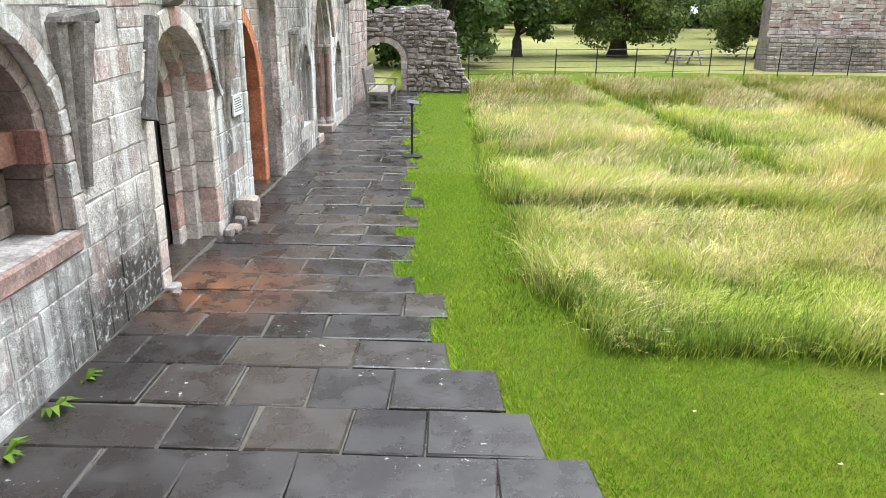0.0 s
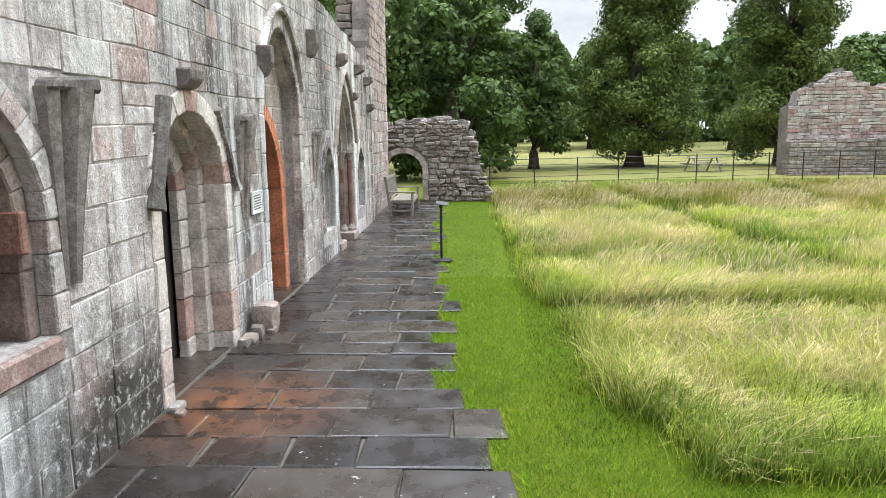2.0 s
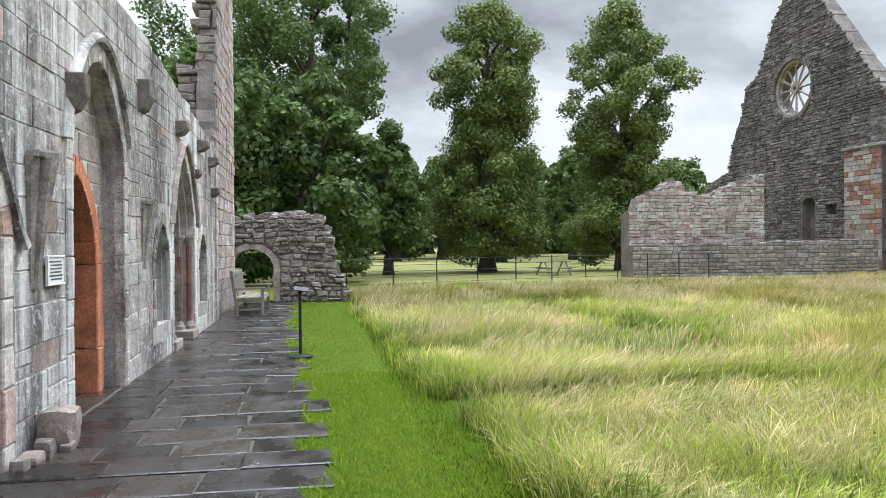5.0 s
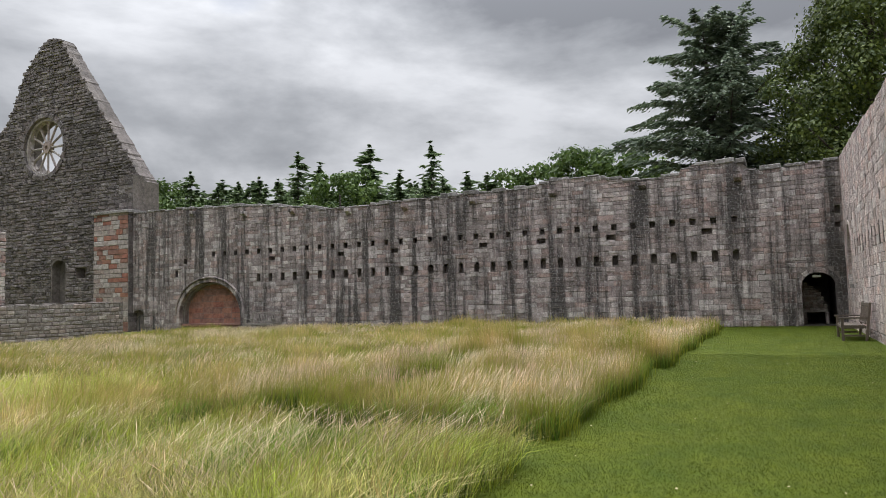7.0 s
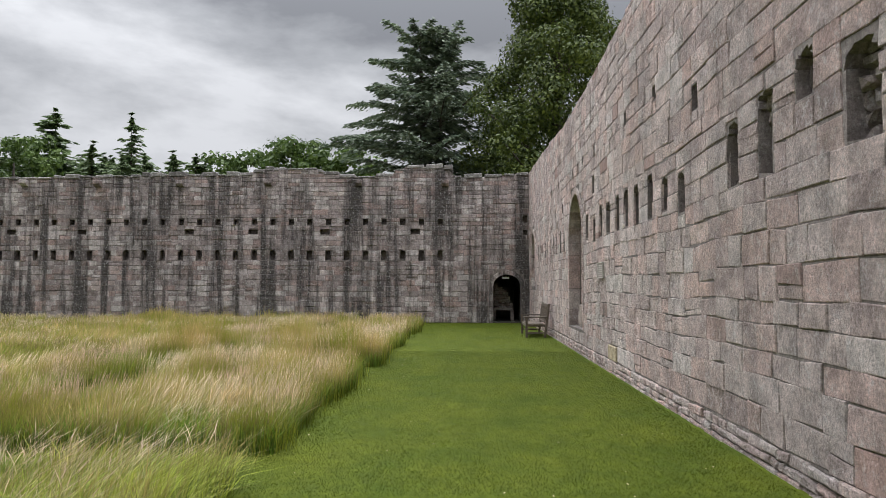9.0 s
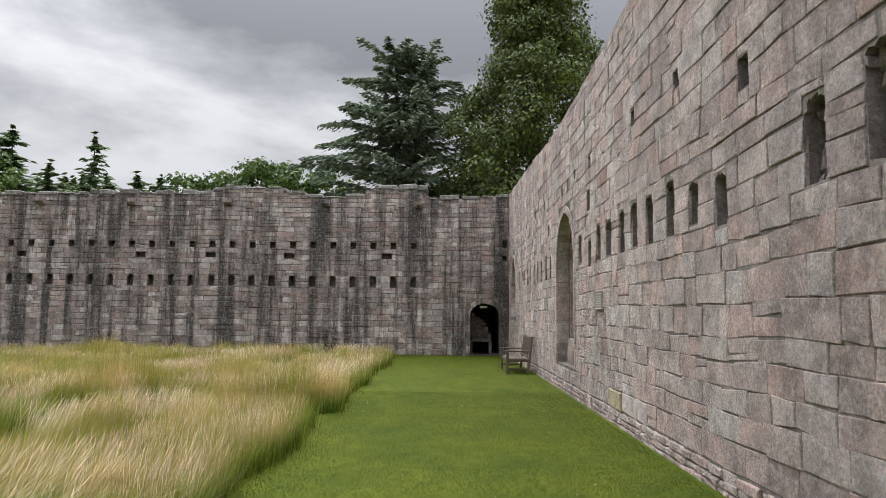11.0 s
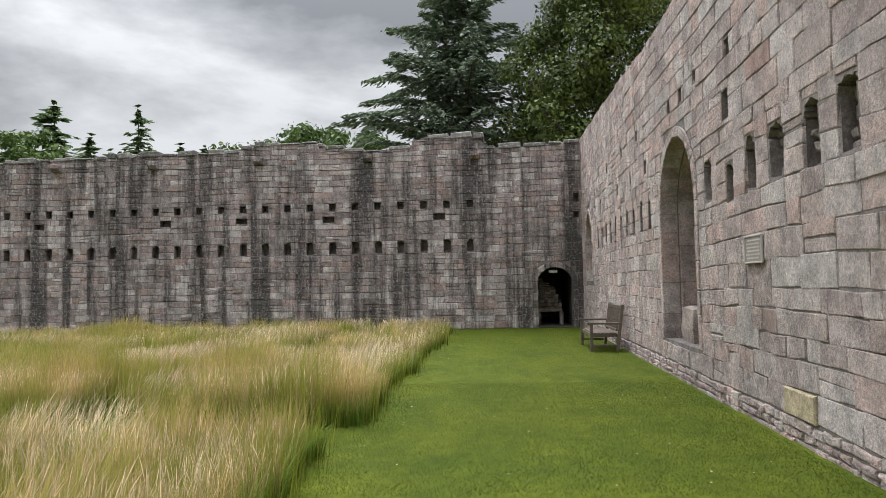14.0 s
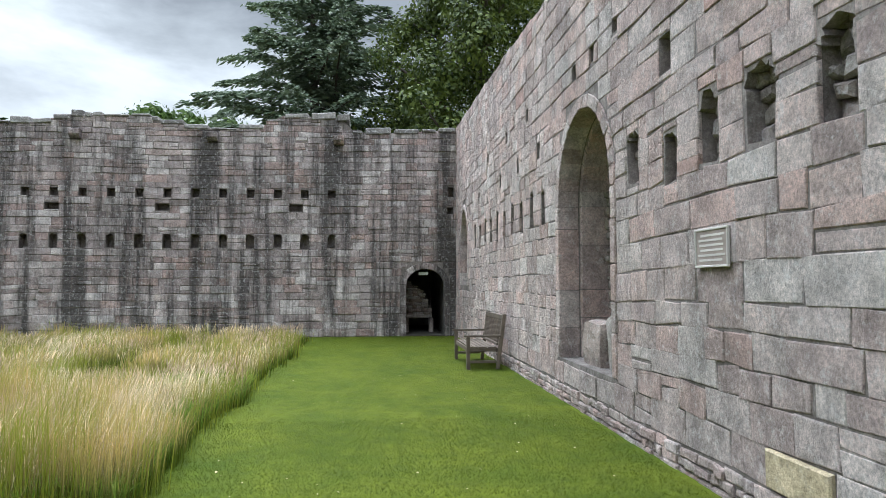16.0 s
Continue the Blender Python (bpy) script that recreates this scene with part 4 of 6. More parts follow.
lay_stones(wall_east, Plane((-2.97, 0, 0), (0, 1, 0), (1, 0, 0)), 5.45, 7.16, 1.79, lambda s: 2.1, [], (0.3, 0.32), (0.5, 0.8), 0.014, 0.03, 8, M_BROWN, near=(5, 8, 3), sunk=0.15)
part("red_lintel", box((-3.14, 5.42, 1.55), (-2.86, 7.15, 1.78), 0.012), M_RED, wall_east, "red sandstone lintel course in the recess")
part("red_jamb_stone", box((-2.9, 7.13, 1.54), (-2.66, 7.20, 1.79), 0.01), M_RED, wall_east, "red sandstone jamb block")
part("sill", box((-3.1, 5.3, 0.86), (-2.58, 7.32, 1.015), 0.02), M_PINK, wall_east, "red sandstone sill of a wall cupboard recess")
# Passage rooms behind the doorways: unseen, added and roofed so that they stay dark.
room = wall_thing("wall_passage", "added unseen passage walls of dark stone behind the doorways", "wall")
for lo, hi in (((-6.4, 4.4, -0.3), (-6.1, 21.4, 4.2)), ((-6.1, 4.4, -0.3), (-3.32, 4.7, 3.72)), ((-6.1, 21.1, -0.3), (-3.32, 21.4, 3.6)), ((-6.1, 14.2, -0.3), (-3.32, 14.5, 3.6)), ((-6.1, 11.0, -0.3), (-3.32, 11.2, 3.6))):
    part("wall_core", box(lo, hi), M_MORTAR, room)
tagged(part("ceiling", box((-6.4, 4.4, 3.62), (-3.32, 21.4, 3.74)), M_MORTAR), "added unseen roof that keeps light out of the passages", "ceiling", kind="structure")
tagged(part("floor_passage", box((-6.1, 4.7, -0.05), (-2.66, 21.1, 0.008)), M_SLAB), "worn dark floor inside the doorways", "floor", kind="structure")


def hood_mould(parent, plane, hole, thick, t0, t1, mat, d=0.07):
    """A raised moulding that follows part of an arch."""
    arc_in, arc_out = hole.arc(40), hole.grown(thick).arc(40)
    bm = bmesh.new()
    rings = []
    for k in range(t0, t1 + 1):
        a, c = arc_in[k], arc_out[k]
        rings.append([bm.verts.new(Vector(plane.at(*p, e))) for p, e in ((a, 0.0), (a, d), (((a[0] + c[0]) / 2, (a[1] + c[1]) / 2), d * 1.25), (c, d * 0.4), (c, 0.0))])
    for p, q in zip(rings, rings[1:]):
        for j in range(4):
            bm.faces.new((p[j], p[j + 1], q[j + 1], q[j]))
    bm.faces.new(rings[0])
    bm.faces.new(rings[-1])
    part("hood_mould", bm, mat, parent)


def hood_leg(parent, plane, a, c, w, out, mat):
    """A straight leg of a hood mould, chamfered above, with a small stop at its foot."""
    (s0, z0), (s1, z1) = a, c
    ln = math.dist(a, c)
    us, uz = (s1 - s0) / ln, (z1 - z0) / ln
    side = -1 if s1 > s0 else 1
    ps, pz = (-uz, us) if side < 0 else (uz, -us)
    bm = bmesh.new()
    rings = []
    for k in range(7):
        f = k / 6 * ln
        q = 1.25 if k == 0 else 1.0
        jig = wobble(f * 5, s0, 0.012)
        rings.append([bm.verts.new(Vector(plane.at(s0 + us * f + ps * (e * w * q + jig), z0 + uz * f + pz * (e * w * q + jig), d * q))) for e, d in ((0, -0.02), (0, out), (0.55, out * 1.05), (1.0, out * 0.45), (1.0, -0.02))])
    for p, q in zip(rings, rings[1:]):
        for j in range(4):
            bm.faces.new((p[j], p[j + 1], q[j + 1], q[j]))
    bm.faces.new(rings[0])
    bm.faces.new(rings[-1])
    part("hood_mould", bm, mat, parent)


hood_leg(wall_east, EAST, (8.70, 1.62), (9.02, 2.50), 0.09, 0.10, M_SOOT)
hood_leg(wall_east, EAST, (10.66, 1.62), (10.22, 2.44), 0.10, 0.06, M_EAST)
hood_mould(wall_east, EAST, arch_b.grown(0.21), 0.09, 8, 76, M_EAST, 0.07)
hood_mould(wall_east, EAST, arch_d.grown(0.21), 0.09, 4, 76, M_PALE, 0.07)


def springer(plane, s, z_top, z_low, w, out):
    """A vault springer: ribs that fan out from a point on the wall to a broken head."""
    thing = tagged(new("vault_springer"), "weathered grey stone vault springer fanning from the wall", "springer", "springers on the east wall", "structure")
    prof = [(-0.5, 0.0), (-0.48, 0.40), (-0.36, 0.60), (-0.22, 0.16), (-0.13, 0.82), (0.0, 1.0), (0.13, 0.82), (0.22, 0.16), (0.36, 0.60), (0.48, 0.40), (0.5, 0.0)]
    bm = bmesh.new()
    rings = []
    for i in range(9):
        f = i / 8
        ww, oo = w * (0.34 + 0.66 * f ** 1.25), out * (0.3 + 0.7 * f ** 1.4)
        rings.append([bm.verts.new(Vector(plane.at(s - 0.06 * (1 - f) + e * ww, z_low + (z_top - z_low) * f, -0.02 + (oo + 0.02) * d))) for e, d in prof])
    for p, q in zip(rings, rings[1:]):
        for j in range(len(prof) - 1):
            bm.faces.new((p[j], p[j + 1], q[j + 1], q[j]))
    bm.faces.new(rings[0])
    bm.faces.new(rings[-1])
    part("fan", bm, M_RIB, thing)
    a = [(s - w * 0.49, z_top - 0.02), (s + w * 0.49, z_top - 0.02), (s + w * 0.45, z_top + 0.09), (s - w * 0.40, z_top + 0.05)]
    bm = bmesh.new()
    vs = [bm.verts.new(Vector(plane.at(p[0], p[1], e))) for e in (-0.02, out * 0.62) for p in a]
    for f in ((0, 1, 2, 3), (4, 5, 6, 7), (0, 1, 5, 4), (1, 2, 6, 5), (2, 3, 7, 6), (3, 0, 4, 7)):
        bm.faces.new([vs[i] for i in f])
    bmesh.ops.bevel(bm, geom=bm.edges[:], offset=0.02, segments=1, affect="EDGES")
    part("head_block", bm, M_SOOT, thing)
    return thing


springer(EAST, 7.58, 2.50, 1.3, 0.56, 0.22)
springer(EAST, 11.0, 2.36, 1.3, 0.48, 0.19)
springer(EAST, 14.6, 2.2, 1.35, 0.42, 0.17)


def corbel(plane, s, z0, z1, w, out, mat, label):
    bm = bmesh.new()
    prof = [(0, z0), (out * 0.55, z0 + (z1 - z0) * 0.12), (out, z0 + (z1 - z0) * 0.5), (out, z1), (0, z1)]
    rows = [[bm.verts.new(Vector(plane.at(s + e * w / 2, z, d - 0.01 if d == 0 else d))) for d, z in prof] for e in (-1, 1)]
    for j in range(len(prof)):
        k = (j + 1) % len(prof)
        bm.faces.new((rows[0][j], rows[0][k], rows[1][k], rows[1][j]))
    bm.faces.new(rows[0])
    bm.faces.new(rows[1])
    bmesh.ops.bevel(bm, geom=bm.edges[:], offset=0.012, segments=1, affect="EDGES")
    return tagged(part("corbel", bm, mat), label, "corbel", "stone corbels", "structure")


for s, z0, z1, w, o in ((9.5, 2.60, 2.78, 0.3, 0.14), (11.78, 2.85, 3.24, 0.16, 0.18), (14.45, 3.36, 3.78, 0.3, 0.16), (16.9, 3.45, 3.68, 0.32, 0.18), (18.9, 3.45, 3.66, 0.32, 0.2), (18.2, 2.86, 3.04, 0.3, 0.16), (20.2, 3.3, 3.5, 0.32, 0.2), (20.6, 2.7, 2.9, 0.3, 0.16)):
    corbel(EAST, s, z0, z1, w, o, M_MORTAR, "dark weathered stone corbel jutting from the pale wall")


def shaft(s, d, z0, z1, r):
    """A jamb shaft with moulded base and capital."""
    thing = tagged(new("jamb_shaft"), "red-brown stone jamb shaft with moulded base and capital", "column", "chapter house door shafts", "structure")
    c = EAST.at(s, 0, d)
    def ring(name, zs, rs, mat):
        part(name, tube([(c[0], c[1], z) for z in zs], rs, 14), mat, thing, smooth=False)
    ring("base", (z0, z0 + 0.06, z0 + 0.09, z0 + 0.15), (r * 1.7, r * 1.7, r * 1.3, r * 1.05), M_PALE)
    ring("column", (z0 + 0.15, z1 - 0.2), (r, r), M_RED)
    ring("capital", (z1 - 0.2, z1 - 0.17, z1 - 0.08, z1 - 0.05, z1), (r, r * 1.15, r * 1.5, r * 1.8, r * 1.8), M_PALE)


for side in (-1, 1):
    for k in range(3):
        shaft(17.42 + side * (0.86 - 0.12 * k), -0.08 - 0.15 * k, 0.16, 1.86, 0.062)
    part("plinth", box((-3.15, 17.42 + side * 0.75 - 0.28, 0.0), (-2.56, 17.42 + side * 0.75 + 0.28, 0.16), 0.015), M_PALE, wall_east)

door_leaf = tagged(new("door_1"), "dark oak plank door shut in the arched doorway", "door", kind="structure")
for k in range(7):
    y0 = 9.15 + k * 0.129
    u = min(1.0, abs(y0 + 0.064 - door_a3.c) / 0.46)
    part("plank", box((-3.13, y0, 0.02), (-3.08, y0 + 0.124, 1.70 + 0.46 * math.sqrt(1 - u * u)), 0.006), M_DARKWOOD, door_leaf)
for z in (0.4, 1.5):
    part("hinge_strap", box((-3.08, 9.2, z), (-3.068, 9.9, z + 0.06), 0.003), M_IRON, door_leaf)


def text_bars(parent, plane, s0, s1, z0, z1, rows, d, mat, flip=1, seed=1):
    """Lines of writing too small to read, as plain bars."""
    r = random.Random(seed)
    step = (z1 - z0) / rows
    for k in range(rows):
        z = z1 - (k + 0.5) * step
        a, c = s0 + r.uniform(0.0, 0.12) * (s1 - s0), s1 - r.uniform(0.0, 0.12) * (s1 - s0)
        bm = bmesh.new()
        vs = [bm.verts.new(Vector(plane.at(s, zz, e))) for e in (d, d + 0.002) for s, zz in ((a, z - step * 0.22), (c, z - step * 0.22), (c, z + step * 0.22), (a, z + step * 0.22))]
        for f in ((0, 1, 2, 3), (4, 5, 6, 7), (0, 1, 5, 4), (1, 2, 6, 5), (2, 3, 7, 6), (3, 0, 4, 7)):
            bm.faces.new([vs[i] for i in f])
        part("text_line", bm, mat, parent)


def wall_sign(name, plane, s0, s1, z0, z1, d, plate, rim, ink, label, rows):
    thing = tagged(new(name), label, "sign")
    a, c = plane.at(s0, z0, d), plane.at(s1, z1, d + 0.015)
    part("plate", box(np.minimum(a, c), np.maximum(a, c), 0.003), plate, thing)
    t = 0.018
    for q in ((s0 - t, s1 + t, z0 - t, z0), (s0 - t, s1 + t, z1, z1 + t), (s0 - t, s0, z0, z1), (s1, s1 + t, z0, z1)):
        a, c = plane.at(q[0], q[2], d), plane.at(q[1], q[3], d + 0.024)
        part("frame", box(np.minimum(a, c), np.maximum(a, c), 0.003), rim, thing)
    text_bars(thing, plane, s0 + 0.03, s1 - 0.03, z0 + 0.02, z1 - 0.02, rows, d + 0.015, ink)


wall_sign("information_sign", EAST, 11.15, 11.52, 1.33, 1.55, 0.025, M_SIGN, M_SIGN, M_INK, "small white information sign fixed to the pale wall", 6)

# Kerb stone and loose rubble at the foot of the east wall.
for k, (yy, xx, w, h) in enumerate(((11.0, -2.44, 0.34, 0.32), (10.72, -2.46, 0.18, 0.13), (10.55, -2.50, 0.2, 0.08), (10.35, -2.5, 0.14, 0.1), (10.86, -2.34, 0.13, 0.07), (8.62, -2.5, 0.16, 0.06), (8.5, -2.42, 0.1, 0.05))):
    bm = rough_stone((xx - w * 0.36, yy - w / 2, 0.0), (xx + w * 0.36, yy + w / 2, h), k, w * 0.14, 3)
    tagged(part("loose_stone", bm, M_BROWN if k % 2 == 0 else M_RUIN), "loose weathered stone lying at the wall foot", "stone", "stones at the wall foot")

# Tall broken wall beyond the east range.
tall = wall_thing("wall_tall", "tall broken gable wall with a ragged stepped edge")
TALL = Plane((-2.72, 0, 0), (0, 1, 0), (1, 0, 0))
tall_line = ragged([(21.4, 3.9), (21.9, 4.6), (22.2, 5.8), (22.4, 7.4), (22.7, 9.0), (23.2, 10.5), (25.4, 10.8)], 0.28, 0.22, 8)
backing(tall, TALL, tall_line, 21.4, 25.4, [(-0.42, 0.0, [])], M_MORTAR)
lay_stones(tall, TALL, 21.4, 25.4, 0.0, profile(tall_line), [], (0.2, 0.32), (0.28, 0.6), 0.014, 0.03, 15, M_NORTH, near=(21, 26, 6))
END = Plane((0, 22.35, 0), (1, 0, 0), (0, -1, 0))
lay_stones(tall, END, -3.62, -2.72, 3.6, profile([(-3.65, 5.2), (-3.3, 6.3), (-3.1, 7.6), (-2.95, 10.5), (-2.7, 10.8)]), [], (0.12, 0.24), (0.18, 0.42), 0.02, 0.22, 16, M_RUIN, near=(-5, -2, 9), jitter=0.03, chamfer=0.03, sunk=0.6)

# Low ruined wall with an arched doorway, closing the walk.
ruin = wall_thing("wall_ruin", "ruined dark rubble wall with an arched doorway")
RUIN = Plane((0, 26.32, 0), (1, 0, 0), (0, -1, 0))
ruin_hole = Hole(-2.33, 0.62, -0.25, 0.98, 0.58)
ruin_top = [(-3.4, 2.5), (-2.9, 2.45), (-1.8, 2.5), (-0.75, 2.6), (-0.15, 2.45), (0.0, 1.7), (0.2, 1.1), (0.32, 0.5), (0.62, 0.15)]
ruin_line = ragged(ruin_top, 0.22, 0.07, 4)
backing(ruin, RUIN, ruin_line, -3.4, 0.62, [(-1.0, 0.0, [ruin_hole])], M_MORTAR)
lay_stones(ruin, RUIN, -3.4, 0.62, 0.0, profile(ruin_line), [ruin_hole.grown(0.2)], (0.09, 0.2), (0.10, 0.34), 0.02, 0.12, 9, M_RUIN, near=(-4, 1, 3), jitter=0.034, chamfer=0.04, sunk=0.08, sneck=0.35, wave=0.12)
arch_ring(ruin, RUIN, ruin_hole, 0.19, -0.5, 0.05, M_PALE, 13, 46)
lay_stones(ruin, Plane((0.0, 26.32, 0), (0, 1, 0), (1, 0, 0)), 0.0, 1.0, 0.0, lambda s: 1.9 - s * 0.3, [], (0.1, 0.2), (0.16, 0.4), 0.02, 0.12, 10, M_RUIN, jitter=0.02, chamfer=0.025, sunk=0.3)
capr = random.Random(19)
for k in range(44):
    x, w, h = capr.uniform(-3.3, -0.05), capr.uniform(0.12, 0.36), capr.uniform(0.07, 0.2)
    y0 = 26.3 + capr.uniform(0.0, 0.7)
    z = profile(ruin_line)(x) - 0.05
    bm = rough_stone((x - w / 2, y0, z), (x + w / 2, y0 + w * capr.uniform(0.7, 1.2), z + h), k + 30, 0.05, 2)
    part("cap_stone", bm, M_CAP if k % 3 else M_RUIN, ruin)

# North wall: the church side, with socket holes, two tall arches and the doorway with steps.
NORTH = Plane((0, 2.92, 0), (1, 0, 0), (0, 1, 0))
wall_north = wall_thing("wall_north", "tall pinkish-grey ashlar wall with rows of socket holes")
doorway = Hole(0.3, 1.2, 0.0, 2.9, 1.1)
arch_n = Hole(19.22, 1.12, 0.58, 2.76, 1.16)
arch_far = Hole(30.9, 0.78, 1.6, 2.95, 0.9, 1.7, 1.5)


def socket(s, z0, z1, w):
    h = Hole(s, w / 2, z0, z1 - w * 0.35, w * 0.35)
    base, rnd = h.outline(7), random.Random(int(s * 100))
    rough = [(p + rnd.uniform(-0.13, 0.13) * w, q + rnd.uniform(-0.1, 0.1) * w) for p, q in base]
    h.outline, h.own = (lambda n=4: rough), True
    return h


def square(s, z0, z1, w):
    h = Hole(s, w / 2, z0, z1, 0.0)
    h.own = True
    return h


niches = [socket(s, a, c, w) for s, a, c, w in ((6.14, 2.62, 3.3, 0.46), (6.95, 3.1, 3.5, 0.32), (7.7, 2.62, 3.36, 0.34), (8.5, 2.62, 3.26, 0.3), (10.26, 2.54, 3.06, 0.3), (11.02, 2.66, 3.1, 0.28), (11.8, 2.62, 3.26, 0.3), (12.66, 2.6, 3.22, 0.32), (13.42, 2.6, 3.26, 0.36), (14.12, 2.62, 3.22, 0.36), (14.97, 2.62, 3.2, 0.42), (15.73, 2.62, 3.22, 0.34), (16.47, 2.56, 3.04, 0.3), (17.42, 2.68, 3.24, 0.34))]
niches += [socket(21.3 + 0.82 * k, 2.6 - 0.02 * (k % 3), 3.14 + 0.06 * (k % 2), 0.26) for k in range(10)]
niches += [square(s, a, c, w) for s, a, c, w in ((16.56, 3.62, 3.98, 0.26), (9.67, 3.7, 4.0, 0.24), (19.5, 4.4, 4.6, 0.2), (18.74, 4.4, 4.6, 0.18), (17.9, 4.48, 4.66, 0.2), (16.4, 4.38, 4.6, 0.22), (21.6, 3.7, 3.95, 0.2), (23.2, 3.72, 3.98, 0.2), (25.0, 3.7, 3.95, 0.22), (22.4, 4.5, 4.7, 0.18), (24.3, 4.5, 4.7, 0.18), (26.6, 4.5, 4.72, 0.2), (11.5, 4.3, 4.5, 0.2), (13.4, 4.36, 4.58, 0.2), (28.0, 3.7, 3.95, 0.22))]
north_line = ragged([(-6, 6.6), (5, 6.5), (12, 6.35), (16, 6.16), (21, 6.12), (24, 6.3), (28, 6.5), (32.85, 6.66)], 1.1, 0.03, 12)
backing(wall_north, NORTH, north_line, -6, 32.85, [(-0.17, 0.0, [doorway, arch_n, arch_far, *niches]), (-0.3, -0.17, [doorway, arch_n, arch_far]), (-0.75, -0.3, [doorway, arch_n.grown(-0.1)]), (-1.25, -0.75, [doorway])], M_MORTAR_PINK)
lay_stones(wall_north, NORTH, -6, 32.85, 0.24, profile(north_line), [doorway, arch_n.grown(0.17), arch_far.grown(0.14), *niches, Hole(14.6, 0.36, 0.30, 0.50, 0.0)], (0.20, 0.33), (0.26, 0.68), 0.008, 0.018, 17, M_NORTH, near=(9.0, 19.5, 3.5), chamfer=0.008, jitter=0.018, sneck=0.04, odd=0.02, odd_mat=M_PINK, wave=0.05, first=0.285)
lay_stones(wall_north, Plane((0, 2.925, 0), (1, 0, 0), (0, 1, 0)), 1.6, 32.8, -0.05, lambda s: 0.235, [], (0.07, 0.15), (0.10, 0.34), 0.012, 0.035, 18, M_NORTH, near=(9, 17, 1), jitter=0.016, chamfer=0.014, sunk=0.09)
arch_ring(wall_north, NORTH, arch_n, 0.17, -0.28, 0.02, M_NORTH, 17, 47, jh=0.45)
arch_ring(wall_north, NORTH, arch_n.grown(-0.1), 0.1, -0.74, -0.3, M_NORTH, 17, 51, jh=0.5)
arch_ring(wall_north, NORTH, arch_far, 0.14, -0.28, 0.02, M_NORTH, 11, 48)
lay_stones(wall_north, Plane((0, 2.17, 0), (1, 0, 0), (0, 1, 0)), 18.2, 20.55, 0.58, lambda s: 3.9, [], (0.09, 0.2), (0.15, 0.45), 0.025, 0.12, 19, M_RUIN, near=(18, 21, 4), jitter=0.02, chamfer=0.03)
for k, q in enumerate(niches[:24]):
    lay_stones(wall_north, Plane((0, 2.75, 0), (1, 0, 0), (0, 1, 0)), q.c - q.hw, q.c + q.hw, q.z0 - 0.05, lambda s, q=q: q.spring + q.rise + 0.05, [], (0.10, 0.22), (0.12, 0.3), 0.02, 0.10, 60 + k, M_RUIN, near=(0, 40, 5), jitter=0.03, chamfer=0.03)
yst = np_mesh("stone", NORTH.many(block([(14.25, 0.25), (14.95, 0.25), (14.95, 0.515), (14.25, 0.515)], -0.03, 0.036, 0.012, random.Random(4), 0.01)), QUADS, 4, M_YELLOW)
yob = new("stone", yst)
yob.parent = wall_north
yob["label"] = "yellow sandstone replacement block"
wall_sign("plaque", NORTH, 15.40, 15.91, 1.79, 2.07, 0.022, M_PLATE, M_PLATE_RIM, M_PLATE_RIM, "grey metal plaque with raised lettering on ashlar", 6)
for k, (x0, x1, z1, turn) in enumerate(((18.95, 19.75, 0.58, 0), (18.3, 18.62, 0.74, 14))):
    bm = rough_stone((x0, 2.40, 0.0), (x1, 2.80, z1), k + 4, 0.03)
    if turn:
        bmesh.ops.rotate(bm, verts=bm.verts, cent=((x0 + x1) / 2, 2.6, 0), matrix=Matrix.Rotation(radians(turn), 3, "Y"))
    bmesh.ops.translate(bm, verts=bm.verts, vec=(0, 0, 0.575 - (0.04 if turn else 0)))
    tagged(part("carved_stone", bm, M_PALE), "broken carved stone standing on the arch sill", "stone", "stones on the arch sill")

steps = tagged(new("entrance_steps"), "worn stone steps coming down through the church doorway", "steps", kind="structure")
for k, (y0, y1, z) in enumerate(((0.2, 2.55, 1.02), (2.55, 2.95, 0.85), (2.95, 3.3, 0.68), (3.3, 3.65, 0.51), (3.65, 4.0, 0.34), (4.0, 4.35, 0.17))):
    part("step", box((-0.88 if y0 < 2.9 else -0.9, y0 + 0.002, 0.03), (1.48 if y0 < 2.9 else 1.5, y1, z), 0.015), M_PALE, steps)

# West wall with two rows of socket holes, corbels, doorway and tomb recess.
WEST = Plane((32.85, 0, 0), (0, 1, 0), (-1, 0, 0))
wall_west = wall_thing("wall_west", "dark sandstone cloister wall streaked black, with socket holes")
door_w = Hole(3.93, 0.6, -0.25, 1.62, 0.5, 2.0, 2.0)
tomb = Hole(35.65, 2.35, 0.0, 0.75, 2.1, 2.2, 2.0)
holes_w = [square(6.88 + 0.836 * k, 4.34, 4.60, 0.24) for k in range(35)]
holes_w += [socket(6.88 + 0.836 * k, 2.76, 3.2, 0.26) for k in range(31)]
holes_w += [square(s, 3.92, 4.14, 0.42) for s in (7.99, 12.05, 15.3, 18.21, 23.15, 26.43, 31.0)]
holes_w += [square(3.12, 3.85, 4.1, 0.2), square(3.1, 4.4, 4.75, 0.2), square(37.5, 4.0, 4.3, 0.25), square(38.2, 3.2, 3.6, 0.2), Hole(41.4, 0.5, 0.0, 1.0, 0.3)]
west_pts = [(2.92, 6.6), (4.6, 6.5), (6.4, 6.45), (6.5, 6.9), (8.7, 6.92), (8.8, 6.52), (10.9, 6.5), (12.0, 6.65), (12.8, 6.9), (15, 6.82), (15.7, 6.6), (22, 6.55), (27, 6.52), (32, 7.1), (36, 7.3), (40, 7.4), (42, 7.4)]
west_line = ragged(west_pts, 0.7, 0.05, 13)
